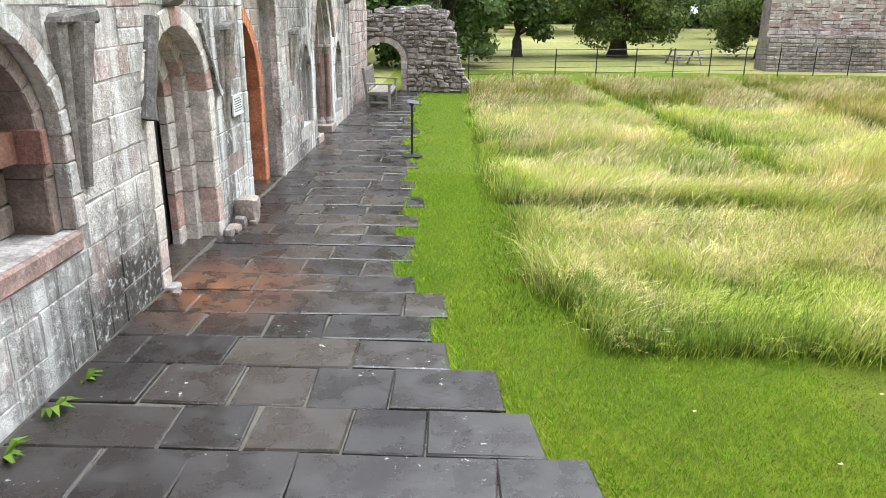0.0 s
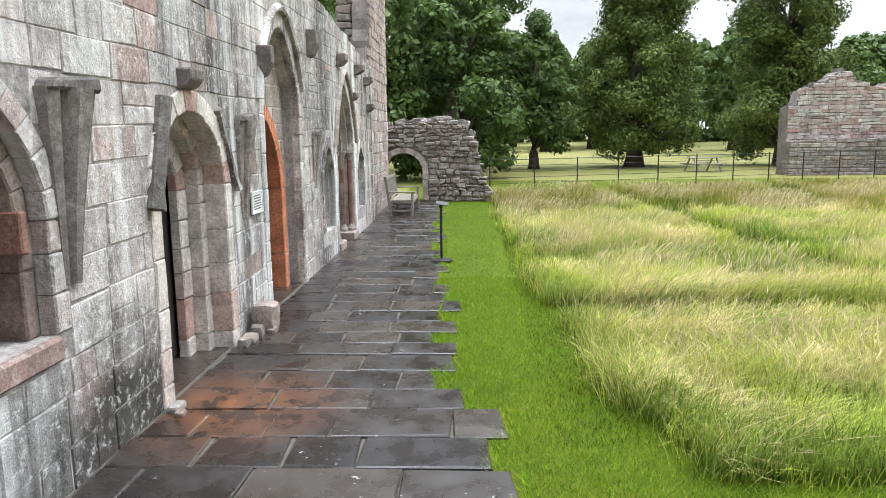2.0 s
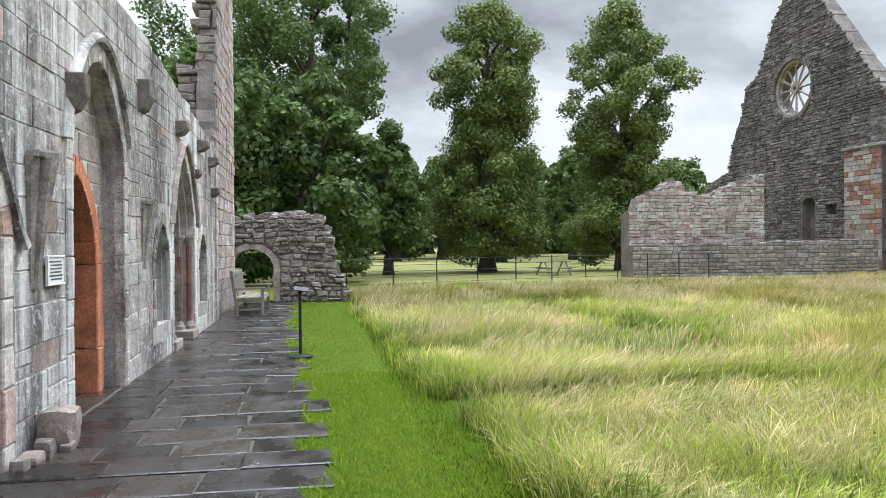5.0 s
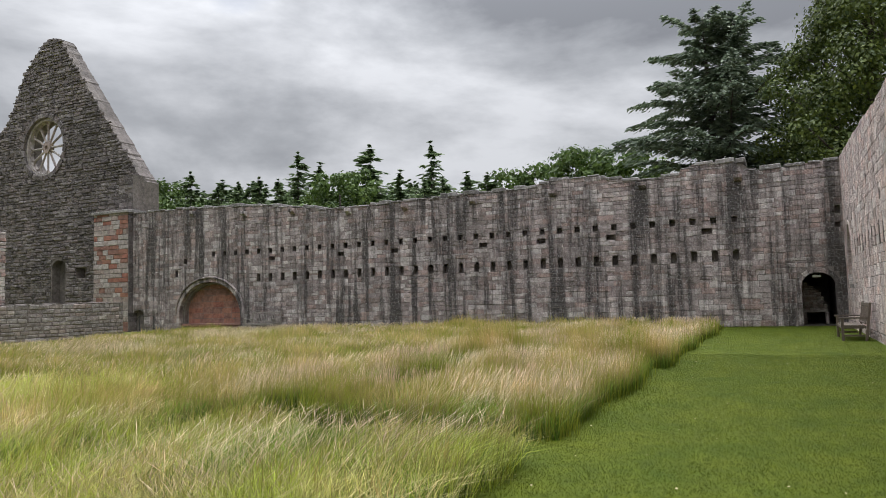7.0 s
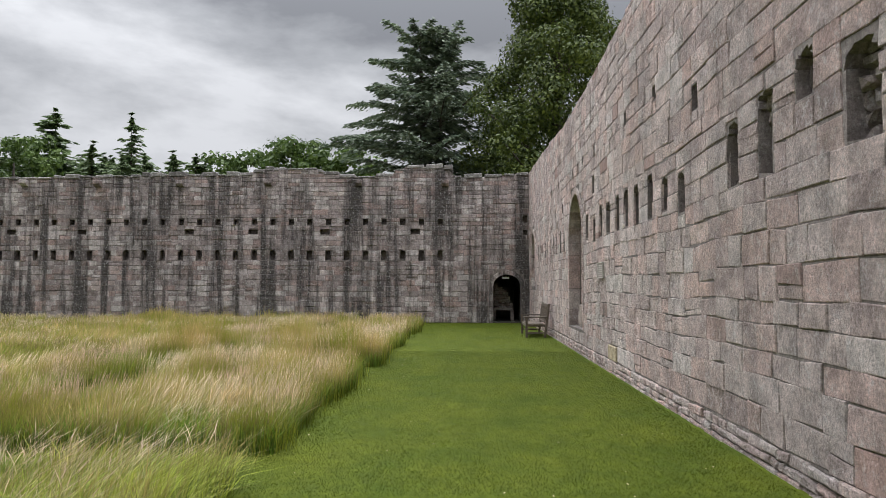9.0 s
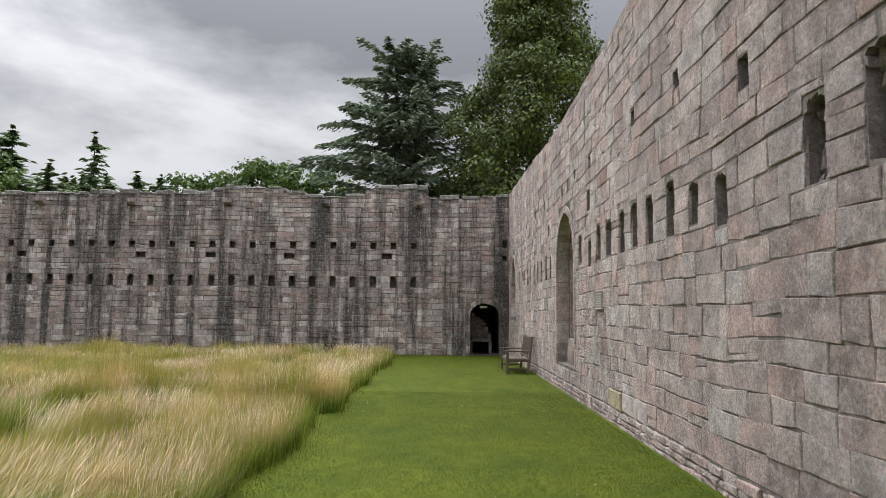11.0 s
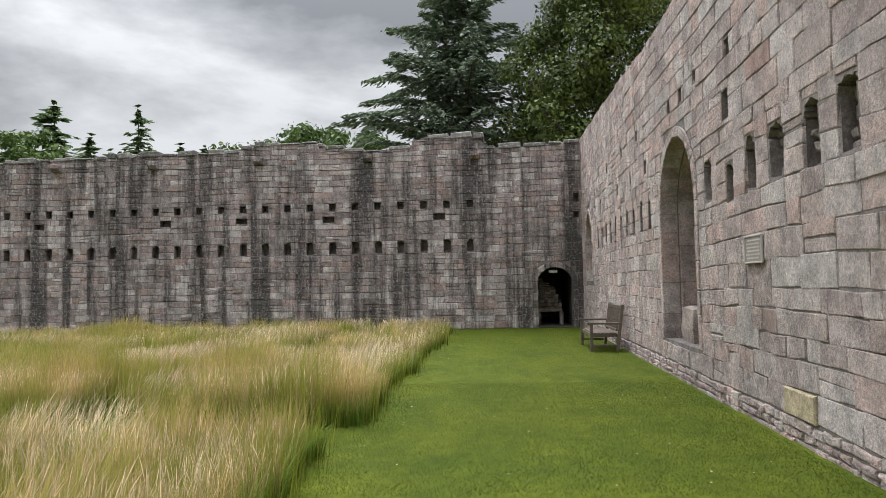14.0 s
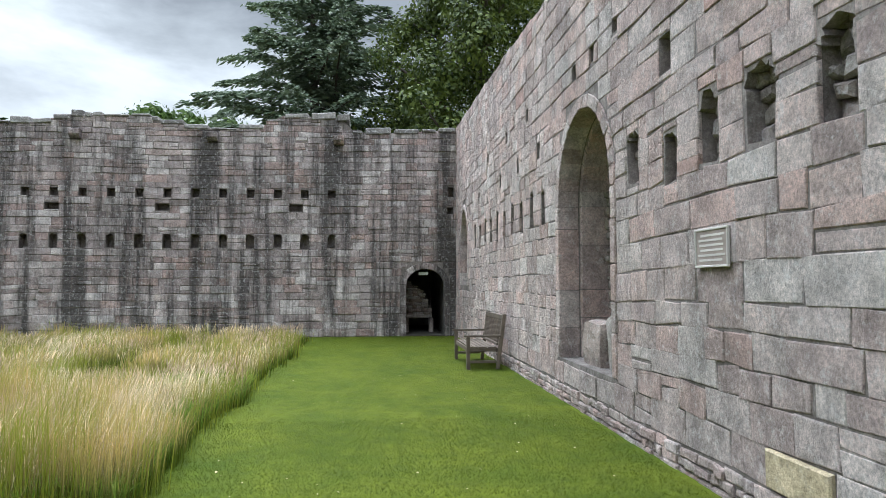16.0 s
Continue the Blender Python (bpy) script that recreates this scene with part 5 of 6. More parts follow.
backing(wall_west, WEST, west_line, 2.92, 42, [(-0.3, 0.0, [door_w, tomb, *holes_w]), (-0.55, -0.3, [door_w.grown(0.06), tomb.grown(-0.15)]), (-1.3, -0.55, [door_w.grown(0.06)])], M_MORTAR)
lay_stones(wall_west, WEST, 2.92, 42, 0.0, profile(west_line), [door_w.grown(0.2), tomb.grown(0.22), *holes_w], (0.16, 0.25), (0.24, 0.62), 0.011, 0.03, 20, M_WEST, sneck=0.12, near=(2.9, 12.5, 6.5), chamfer=0.012, jitter=0.012, wave=0.06)
arch_ring(wall_west, WEST, door_w, 0.2, -0.28, 0.02, M_WEST, 9, 49)
arch_ring(wall_west, WEST, tomb, 0.22, -0.28, 0.03, M_WEST, 21, 50)
hood_mould(wall_west, WEST, tomb.grown(0.22), 0.12, 2, 78, M_WEST, 0.1)
lay_stones(wall_west, Plane((33.4, 0, 0), (0, 1, 0), (-1, 0, 0)), 33.5, 37.8, 0.0, lambda s: 2.8, [], (0.3, 0.4), (0.5, 0.9), 0.008, 0.01, 21, M_RED)
part("shelf", box((32.9, 33.4, 0.28), (33.4, 37.9, 0.42), 0.02), M_RED, wall_west, "red sandstone ledge across the recess")
r = random.Random(33)
s = 2.95
while s < 41.5:
    w = r.uniform(0.25, 0.9)
    z = profile(west_line)(s + w / 2)
    bm = box((32.79, s, z - 0.05), (34.2, s + w - r.uniform(0.02, 0.12), z + r.choice((0.02, 0.05, 0.09, 0.16))), 0.025)
    for v in bm.verts:
        v.co += Vector((wobble(v.co.y * 2, s, 0.05), 0, wobble(v.co.y * 3 + v.co.x, s + 2, 0.04)))
    part("coping_stone", bm, M_CAP, wall_west)
    s += w
for s, z in ((6.66, 6.02), (10.54, 6.05), (14.61, 6.07), (18.64, 6.05), (22.43, 6.06), (25.84, 6.1), (29.5, 6.4), (32.9, 6.5), (36.8, 6.8)):
    corbel(WEST, s, z, z + 0.3, 0.32, 0.26, M_WEST, "moulded stone corbel under the wall head")
for y0, y1 in ((3.0, 3.25), (4.62, 4.9)):
    part("wall_core", box((34.16, y0 - 0.6 if y0 < 4 else y0, -0.05), (38.5, y1 if y0 < 4 else y1 + 0.6, 2.8)), M_MORTAR, wall_west)
part("wall_core", box((38.5, 2.4, -0.05), (38.8, 5.5, 3.0)), M_MORTAR, wall_west)
tagged(part("ceiling", box((34.16, 2.4, 2.42), (38.5, 5.5, 2.7)), M_MORTAR), "dark vault over the west passage", "ceiling", kind="structure")
tagged(part("floor_west", box((32.86, 3.2, -0.05), (38.5, 4.7, 0.02)), M_JOINT), "worn stone floor of the west passage", "floor", kind="structure")
stub = tagged(new("rubble_stair"), "broken rubble masonry with a dark square opening inside the doorway", "masonry")
part("core", box((34.42, 3.6, 0.6), (35.0, 4.56, 0.9)), M_MORTAR, stub)
lay_stones(stub, Plane((34.3, 0, 0), (0, 1, 0), (-1, 0, 0)), 3.58, 4.58, 0.6, profile([(3.58, 0.72), (3.75, 1.1), (3.95, 1.4), (4.25, 1.7), (4.58, 1.84)]), [], (0.07, 0.14), (0.1, 0.26), 0.012, 0.07, 36, M_PALE, near=(3, 5, 2), jitter=0.015, chamfer=0.018, sunk=0.5)
part("lintel", box((34.25, 3.58, 0.5), (34.9, 4.56, 0.62), 0.02), M_PALE, stub)
part("post", box((34.25, 4.36, 0.02), (34.7, 4.56, 0.5), 0.02), M_PALE, stub)
part("post", box((34.2, 3.54, 0.02), (34.6, 3.68, 0.5), 0.02), M_PALE, stub)
lintel_sign = tagged(new("door_sign"), "small white notice under the doorway arch", "sign")
part("plate", box((33.0, 3.82, 1.93), (33.02, 4.12, 2.02), 0.003), M_SIGN, lintel_sign)
part("bracket", box((33.02, 3.86, 1.95), (33.2, 3.9, 2.16), 0.003), M_IRON, lintel_sign)

# Refectory gable with its wheel window, the corner pier and the low walls before it.
GABLE = Plane((33.8, 0, 0), (0, 1, 0), (-1, 0, 0))
gable = wall_thing("wall_gable", "tall grey-brown rubble gable with a round wheel window")
gable_pts = [(42.0, 9.5), (42.6, 10.2), (46.5, 15.4), (50.3, 20.5), (51.5, 20.7), (52.3, 20.2), (54.0, 18.4), (55.0, 16.6), (55.9, 14.9), (57.6, 14.2), (58.0, 12.3), (59.6, 9.8), (59.9, 7.7), (61.8, 7.3), (63.9, 6.6), (64.4, 5.0)]
gable_line = ragged(gable_pts, 0.26, 0.10, 22)


def disc(c, z, rad, n=40):
    h = Hole(c, rad, z, z, rad)
    h.own = True
    h.outline = lambda n_=14: [(c + rad * math.cos(2 * math.pi * k / n), z + rad * math.sin(2 * math.pi * k / n)) for k in range(n)]
    h.span = lambda a, b2: None if b2 <= z - rad or a >= z + rad else (lambda q: (c - q, c + q))(math.sqrt(max(0.0, rad * rad - (0 if a <= z <= b2 else min(abs(a - z), abs(b2 - z))) ** 2)))
    return h


rose = disc(51.75, 12.95, 2.1)
gw1, gw2 = Hole(50.1, 0.68, 1.7, 4.4, 0.45), square(47.8, 3.56, 4.25, 1.0)
backing(gable, GABLE, gable_line, 42.0, 64.4, [(-0.6, 0.0, [rose, gw1, gw2]), (-1.2, -0.6, [disc(51.75, 12.95, 1.95)])], M_MORTAR)
lay_stones(gable, GABLE, 42.0, 64.4, 0.0, profile(gable_line), [disc(51.75, 12.95, 2.35), gw1.grown(0.1), gw2], (0.15, 0.30), (0.2, 0.65), 0.03, 0.12, 23, M_GABLE, near=(42, 48, 9), jitter=0.04, chamfer=0.04)
ringr = random.Random(24)
for k in range(24):
    a0, a1 = 2 * math.pi * k / 24 + 0.012, 2 * math.pi * (k + 1) / 24 - 0.012
    q = [(51.75 + rad * math.cos(a), 12.95 + rad * math.sin(a)) for rad, a in ((2.08, a0), (2.42, a0), (2.42, a1), (2.08, a1))]
    ob = new("voussoir", np_mesh("voussoir", GABLE.many(block(q, -0.3, 0.12, 0.03, ringr, 0.01)), QUADS, 4, M_GABLE))
    ob.parent = gable
wheel = tagged(new("wheel_window"), "round stone wheel window with twelve open petals", "window", kind="structure")


def ring_bar(name, c, z, rad, thick, depth0, depth1, n=36):
    bm = bmesh.new()
    rows = []
    for k in range(n):
        a = 2 * math.pi * k / n
        rows.append([bm.verts.new(Vector(GABLE.at(c + rr_ * math.cos(a), z + rr_ * math.sin(a), d))) for rr_, d in ((rad - thick, depth0), (rad + thick, depth0), (rad + thick, depth1), (rad - thick, depth1))])
    for k in range(n):
        p, q = rows[k], rows[(k + 1) % n]
        for j in range(4):
            bm.faces.new((p[j], p[(j + 1) % 4], q[(j + 1) % 4], q[j]))
    part(name, bm, M_PALE, wheel)


ring_bar("hub", 51.75, 12.95, 0.28, 0.12, -0.5, -0.15, 20)
ring_bar("rim", 51.75, 12.95, 2.0, 0.1, -0.55, -0.1, 40)
for k in range(12):
    a = 2 * math.pi * k / 12
    p0, p1 = [GABLE.at(51.75 + rad * math.cos(a), 12.95 + rad * math.sin(a), -0.32) for rad in (0.36, 1.55)]
    part("spoke", tube([p0, p1], [0.075, 0.085], 6), M_PALE, wheel)
    am = a + math.pi / 12
    pts = [GABLE.at(51.75 + 1.55 * math.cos(am) + 0.40 * math.cos(am + t), 12.95 + 1.55 * math.sin(am) + 0.40 * math.sin(am + t), -0.32) for t in [math.radians(x) for x in range(-90, 91, 30)]]
    part("petal_arch", tube(pts, [0.07] * len(pts), 6), M_PALE, wheel)

pier = wall_thing("wall_pier", "red-brown stone corner pier of the gable")
PIER_E, PIER_N = Plane((32.5, 0, 0), (0, 1, 0), (-1, 0, 0)), Plane((0, 41.9, 0), (1, 0, 0), (0, -1, 0))
part("wall_core", box((32.5, 41.92, -0.2), (33.82, 45.0, 7.5)), M_MORTAR, pier)
part("wall_core", box((32.9, 41.95, 7.5), (33.82, 43.2, 9.9)), M_MORTAR, pier)
lay_stones(pier, PIER_E, 41.92, 45.0, 0.0, lambda s: 7.5, [], (0.24, 0.36), (0.35, 0.8), 0.02, 0.05, 25, M_PALE, near=(41, 46, 8), odd=0.38, odd_mat=M_RED, chamfer=0.02, limit=150)
lay_stones(pier, Plane((32.9, 0, 0), (0, 1, 0), (-1, 0, 0)), 41.95, 43.2, 7.5, lambda s: 9.9, [], (0.24, 0.36), (0.35, 0.7), 0.02, 0.05, 26, M_GABLE, near=(41, 46, 10))
lay_stones(pier, PIER_N, 32.5, 33.82, 0.0, lambda s: 7.5, [], (0.24, 0.36), (0.35, 0.7), 0.02, 0.05, 27, M_GABLE, near=(32, 34, 8))
part("string_course", box((32.36, 41.8, 7.42), (33.8, 45.1, 7.62), 0.03), M_CAP, pier)

SOUTH = Plane((0, 38.0, 0), (1, 0, 0), (0, -1, 0))
south = wall_thing("wall_south", "pale pink ruined wall stump behind a low dark rubble wall")
low_line = ragged([(14.95, 1.62), (20, 1.72), (28.8, 1.82)], 0.6, 0.06, 28)
backing(south, SOUTH, low_line, 14.95, 28.8, [(-0.9, 0.0, [])], M_MORTAR, -0.6)
lay_stones(south, SOUTH, 14.95, 28.8, -0.4, profile(low_line), [], (0.14, 0.24), (0.22, 0.6), 0.025, 0.06, 29, M_RUIN, near=(14, 22, 3), jitter=0.02, chamfer=0.025, odd=0.1, odd_mat=M_PALE)
HIGH = Plane((0, 38.5, 0), (1, 0, 0), (0, -1, 0))
high_line = ragged([(15.0, 3.2), (15.35, 3.3), (15.4, 3.8), (15.9, 4.05), (16.6, 4.3), (17.2, 4.75), (17.5, 4.95), (17.9, 4.6), (18.4, 4.3), (18.8, 3.9), (19.2, 4.1), (20.2, 4.4), (21.4, 4.9), (22.4, 5.3), (22.5, 1.8)], 0.22, 0.2, 30)
backing(south, HIGH, high_line, 15.0, 22.5, [(-1.0, 0.0, [])], M_MORTAR)
lay_stones(south, HIGH, 15.0, 22.5, 1.4, profile(high_line), [], (0.12, 0.2), (0.22, 0.55), 0.02, 0.05, 31, M_STUMP, near=(14, 22, 6), jitter=0.03, odd=0.3, odd_mat=M_PINK, limit=420)


# ---- trees ----
def leaf_cloud(rng, centres, radii, count, size, squash=0.8):
    """Leaves as small bent quads, thick on the outside of each clump."""
    centres, radii = np.asarray(centres), np.asarray(radii)
    pick = rng.choice(len(centres), count, p=radii ** 2 / np.sum(radii ** 2))
    d = rng.normal(size=(count, 3))
    d /= np.linalg.norm(d, axis=1)[:, None]
    rad = radii[pick] * rng.uniform(0.03, 1.0, count) ** 0.38 * rng.choice((1.0, 1.12, 1.4), count, p=(0.6, 0.3, 0.1))
    p = centres[pick] + d * rad[:, None] * np.array((1, 1, squash))
    face = d + rng.normal(size=(count, 3)) * 0.55 + np.array((0, 0, 0.35))
    a = np.cross(face, rng.normal(size=(count, 3)))
    a /= np.maximum(np.linalg.norm(a, axis=1), 1e-6)[:, None]
    b = np.cross(a, face)
    b /= np.maximum(np.linalg.norm(b, axis=1), 1e-6)[:, None]
    s = size * rng.uniform(0.6, 1.4, count)[:, None]
    v = np.stack([p - a * s * 0.5, p + b * s * 0.32, p + a * s * 0.5 + np.array((0, 0, -0.12)) * s, p - b * s * 0.32], 1).reshape(-1, 3)
    return v, np.arange(4 * count).reshape(-1, 4)


def broadleaf(x, y, height, spread, bare, mat, seed, leaves=12000, size=0.34, label="", trunk_r=0.45, clumps=60, lean=0.0, limbed=True):
    rng, r = np.random.default_rng(seed), random.Random(seed)
    tree = tagged(new("tree"), label, "tree", "trees round the abbey")
    tree.location = (x, y, 0)
    n = 7
    pts = [(wobble(k * 0.9, seed, 0.35 * k / n) + lean * k / n, wobble(k * 0.8, seed + 3, 0.35 * k / n), -0.1 + height * 0.86 * k / n) for k in range(n + 1)]
    part("trunk", tube(pts, [trunk_r * (1.25 if k == 0 else 1.0) * (1 - 0.9 * k / n) + 0.03 for k in range(n + 1)], 9), M_BARK, tree, smooth=True)
    cs, rs = [], []
    for k in range(clumps):
        f = (k + 0.5) / clumps
        z = bare + (height - bare) * f ** 0.95
        env = spread * min(1.0, 0.7 + 1.2 * f) * min(1.0, 2.4 * (1.04 - f)) ** 0.6 * (0.78 + 0.22 * math.sin(f * 9 + seed)) * r.uniform(0.6, 1.0)
        a = k * 2.4 + r.uniform(-0.5, 0.5)
        q = r.uniform(0.35, 1.0) ** 0.6
        c = (pts[min(n, int(f * n))][0] + env * q * math.cos(a), env * q * math.sin(a), z + r.uniform(-0.4, 0.4))
        cs.append(c)
        rs.append(spread * r.uniform(0.13, 0.27) * (1 - 0.3 * f))
        if limbed and k % 3 == 0:
            z0 = max(bare * 0.7, z - env * 0.8)
            j = min(n - 1, int(z0 / (height * 0.86) * n))
            base = Vector(pts[j])
            base.z = z0
            mid = base.lerp(Vector(c), 0.5) + Vector((0, 0, 0.15 * env))
            part("limb", tube([base, mid, c], [trunk_r * 0.32, trunk_r * 0.18, 0.03], 5), M_BARK, tree, smooth=True)
    v, f = leaf_cloud(rng, cs, rs, leaves, size)
    crown = new("crown", np_mesh("crown", v, f, 4, mat))
    crown.parent = tree
    return tree


def conifer(x, y, height, spread, mat, seed, tiers=26, per=15, label="", ragged_=0.25, bare=0.08, leaves=26, spray=0.022, power=0.75):
    rng, r = np.random.default_rng(seed), random.Random(seed)
    tree = tagged(new("conifer"), label, "tree", "conifers behind the wall")
    tree.location = (x, y, 0)
    part("trunk", tube([(0, 0, -0.1), (0.05, 0, height * 0.5), (0, 0.04, height)], [height * 0.018, height * 0.01, 0.02], 8), M_BARK, tree, smooth=True)
    P, A, L = [], [], []
    for t in range(tiers):
        f = t / (tiers - 1)
        z = height * (bare + (1 - bare) * f)
        rad = spread * (1 - f) ** power + 0.12
        for k in range(max(5, int(per * (1 - 0.6 * f)))):
            a = r.uniform(0, 2 * math.pi)
            ln = rad * r.uniform(1 - ragged_ * 1.6, 1 + ragged_)
            dz = r.uniform(-1.5, 1.5) * height / tiers
            for j in range(leaves):
                u = (j + r.random()) / leaves
                side = r.uniform(-0.16, 0.16) * ln * (1 - u * 0.6)
                P.append((math.cos(a) * ln * u - math.sin(a) * side, math.sin(a) * ln * u + math.cos(a) * side, z + dz - 0.22 * ln * u + 0.16 * ln * u * u + r.uniform(-0.1, 0.1)))
                A.append((math.cos(a + r.uniform(-0.8, 0.8)), math.sin(a + r.uniform(-0.8, 0.8)), r.uniform(-0.5, 0.1)))
                L.append(height * spray * r.uniform(0.6, 1.3))
    p, a, s = np.array(P), np.array(A), np.array(L)[:, None]
    b = np.cross(a, rng.normal(size=p.shape) * np.array((0.4, 0.4, 1)))
    b /= np.maximum(np.linalg.norm(b, axis=1), 1e-6)[:, None]
    v = np.stack([p - a * s * 0.6, p + b * s * 0.3, p + a * s * 0.8, p - b * s * 0.3], 1).reshape(-1, 3)
    crown = new("crown", np_mesh("crown", v, np.arange(len(v)).reshape(-1, 4), 4, mat))
    crown.parent = tree
    return tree


LIME = "tall leafy lime tree with a dense ragged crown"
SYC = "broad dark green sycamore with heavy boughs"
broadleaf(9.9, 48.0, 16.2, 5.2, 1.2, M_LEAF_A, 101, 72000, 0.19, LIME, 0.55, 120)
broadleaf(19.0, 48.0, 17.0, 4.9, 1.2, M_LEAF_A, 102, 70000, 0.19, LIME, 0.55, 125)
broadleaf(17.5, 74.0, 13.0, 4.4, 1.6, M_LEAF_A, 103, 9000, 0.55, LIME, 0.5, 60)
broadleaf(-1.6, 44.0, 19.0, 6.2, 5.5, M_LEAF_B, 104, 30000, 0.22, SYC, 0.42, 52, 1.2)
broadleaf(-6.5, 47.0, 21.0, 7.0, 5.0, M_LEAF_B, 105, 30000, 0.22, SYC, 0.45, 60)
broadleaf(1.2, 51.0, 19.0, 4.6, 4.0, M_LEAF_B, 106, 30000, 0.22, SYC, 0.45, 44, 0.3)
broadleaf(-0.5, 38.0, 9.0, 4.2, 0.8, M_LEAF_B, 107, 14000, 0.30, "spreading dark yew with low boughs", 0.3, 50)
broadleaf(-5.0, 36.0, 10.0, 4.6, 0.8, M_LEAF_B, 108, 14000, 0.30, "spreading dark yew with low boughs", 0.3, 50)
broadleaf(3.6, 46.5, 8.0, 3.4, 1.7, M_LEAF_B, 109, 9000, 0.32, "dark spreading larch beside the fence", 0.3, 40)
broadleaf(23.5, 66.0, 12.0, 4.2, 1.5, M_LEAF_B, 110, 8000, 0.5, SYC, 0.5, 50)
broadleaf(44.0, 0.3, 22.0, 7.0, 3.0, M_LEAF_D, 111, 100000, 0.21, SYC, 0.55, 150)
def cedar(x, y, height, spread, mat, seed, label):
    """A broad cedar: two leaders and long level boughs that carry flat, drooping sprays."""
    rng, r = np.random.default_rng(seed), random.Random(seed)
    tree = tagged(new("cedar_tree"), label, "tree")
    tree.location = (x, y, 0)
    tops = ((0.0, 0.6, height), (0.4, -1.1, height * 0.985))
    for k, (tx, ty, tz) in enumerate(tops):
        part("trunk", tube([(0, 0.15 * ty, -0.1), (tx * 0.4, ty * 0.6, tz * 0.55), (tx, ty, tz)], [0.5 - 0.15 * k, 0.26, 0.03], 8), M_BARK, tree, smooth=True)
    P, A, L = [], [], []
    for k in range(210):
        f = ((k + 0.5) / 210) ** 0.9
        tx, ty, tz = tops[k % 2]
        z = height * (0.16 + 0.83 * f)
        ln = (spread * (1 - f) ** 0.66 + 0.5) * r.choice((0.5, 0.75, 0.95, 1.15)) * r.uniform(0.85, 1.1)
        a = k * 2.4 + r.uniform(-0.4, 0.4)
        rise = r.uniform(0.15, 0.75) * (0.5 + f)
        ox, oy = tx * z / tz, ty * z / tz
        for j in range(int(60 + 60 * ln)):
            u = r.random() ** 0.75
            wd = 0.20 * ln * (1.1 - u) + 0.22
            side = r.gauss(0, 0.5) * wd
            zz = z + ln * (rise * u - 0.34 * u * u) - abs(side) * 0.4 + r.uniform(-0.14, 0.08)
            P.append((ox + math.cos(a) * ln * u - math.sin(a) * side, oy + math.sin(a) * ln * u + math.cos(a) * side, zz))
            t = a + r.uniform(-0.9, 0.9)
            A.append((math.cos(t), math.sin(t), r.uniform(-0.7, 0.05)))
            L.append(r.uniform(0.16, 0.38))
        if k % 3 == 0:
            part("bough", tube([(ox, oy, z), (ox + math.cos(a) * ln * 0.5, oy + math.sin(a) * ln * 0.5, z + ln * (rise * 0.5 - 0.085)), (ox + math.cos(a) * ln * 0.95, oy + math.sin(a) * ln * 0.95, z + ln * (rise - 0.34) * 0.95)], [0.11, 0.06, 0.015], 5), M_BARK, tree, smooth=True)
    p, a, q = np.array(P), np.array(A), np.array(L)[:, None]
    b = np.cross(a, rng.normal(size=p.shape) * np.array((0.4, 0.4, 1)))
    b /= np.maximum(np.linalg.norm(b, axis=1), 1e-6)[:, None]
    v = np.stack([p - a * q * 0.6, p + b * q * 0.24, p + a * q * 0.8, p - b * q * 0.24], 1).reshape(-1, 3)
    new("crown", np_mesh("crown", v, np.arange(len(v)).reshape(-1, 4), 4, mat)).parent = tree


cedar(50.0, 8.4, 19.6, 9.6, M_CEDAR, 112, "broad dark cedar with level drooping boughs behind the wall")

FAR_A = broadleaf(66, 22.0, 15.0, 6.5, 1.0, M_LEAF_FAR, 120, 6500, 0.46, "leafy far tree above the wall", 0.4, 50, limbed=False)
FAR_B = conifer(72, 40.0, 18.5, 5.2, M_LEAF_FARC, 121, 34, 14, "pointed far conifer above the wall", 0.4, 0.05, 12, 0.028)
WOOD_A = broadleaf(-12, 62.0, 12.5, 5.5, 2.0, M_LEAF_B, 122, 5500, 0.6, "dark tree at the edge of the wood", 0.5, 55, limbed=False)
WOOD_B = broadleaf(30, 150.0, 22.0, 11.0, 1.0, M_LEAF_FAR, 123, 3500, 1.25, "far rounded tree beyond the pasture", 0.6, 50, limbed=False)
r = random.Random(77)
# The wood beyond the west wall: the taller trees by bearing and slope of their tops, then a lower screen of conifers.
TOPS = [(46.7, 0.170, 0), (44.7, 0.172, 1), (42.7, 0.158, 1), (41.2, 0.160, 1), (39.6, 0.167, 1), (38.2, 0.165, 1), (36.6, 0.202, 1), (34.9, 0.188, 1), (33.4, 0.186, 0), (30.9, 0.212, 1), (28.5, 0.177, 1), (26.5, 0.162, 1), (25.0, 0.166, 1),
        (23.0, 0.172, 1), (21.4, 0.170, 1), (19.4, 0.184, 0), (17.1, 0.190, 0), (15.0, 0.205, 0), (12.3, 0.206, 0), (9.6, 0.200, 0), (32.2, 0.19, 0)]


def far_tree(kind, bearing, slope, dist):
    """A tree of the wood, as tall as the slope to its top demands."""
    a, tall = radians(bearing), 1.6 + dist * slope
    c = copy_thing(FAR_B if kind else FAR_A, Matrix.Translation((0.8 + dist * math.cos(a), 5.4 + dist * math.sin(a), -0.1)) @ Matrix.Rotation(r.uniform(0, 6.28), 4, "Z"))
    k = tall / (18.6 if kind else 15.6)
    c.scale = (k * r.uniform(1.0, 1.5), k * r.uniform(1.0, 1.5), k) if kind else (k, k, k)


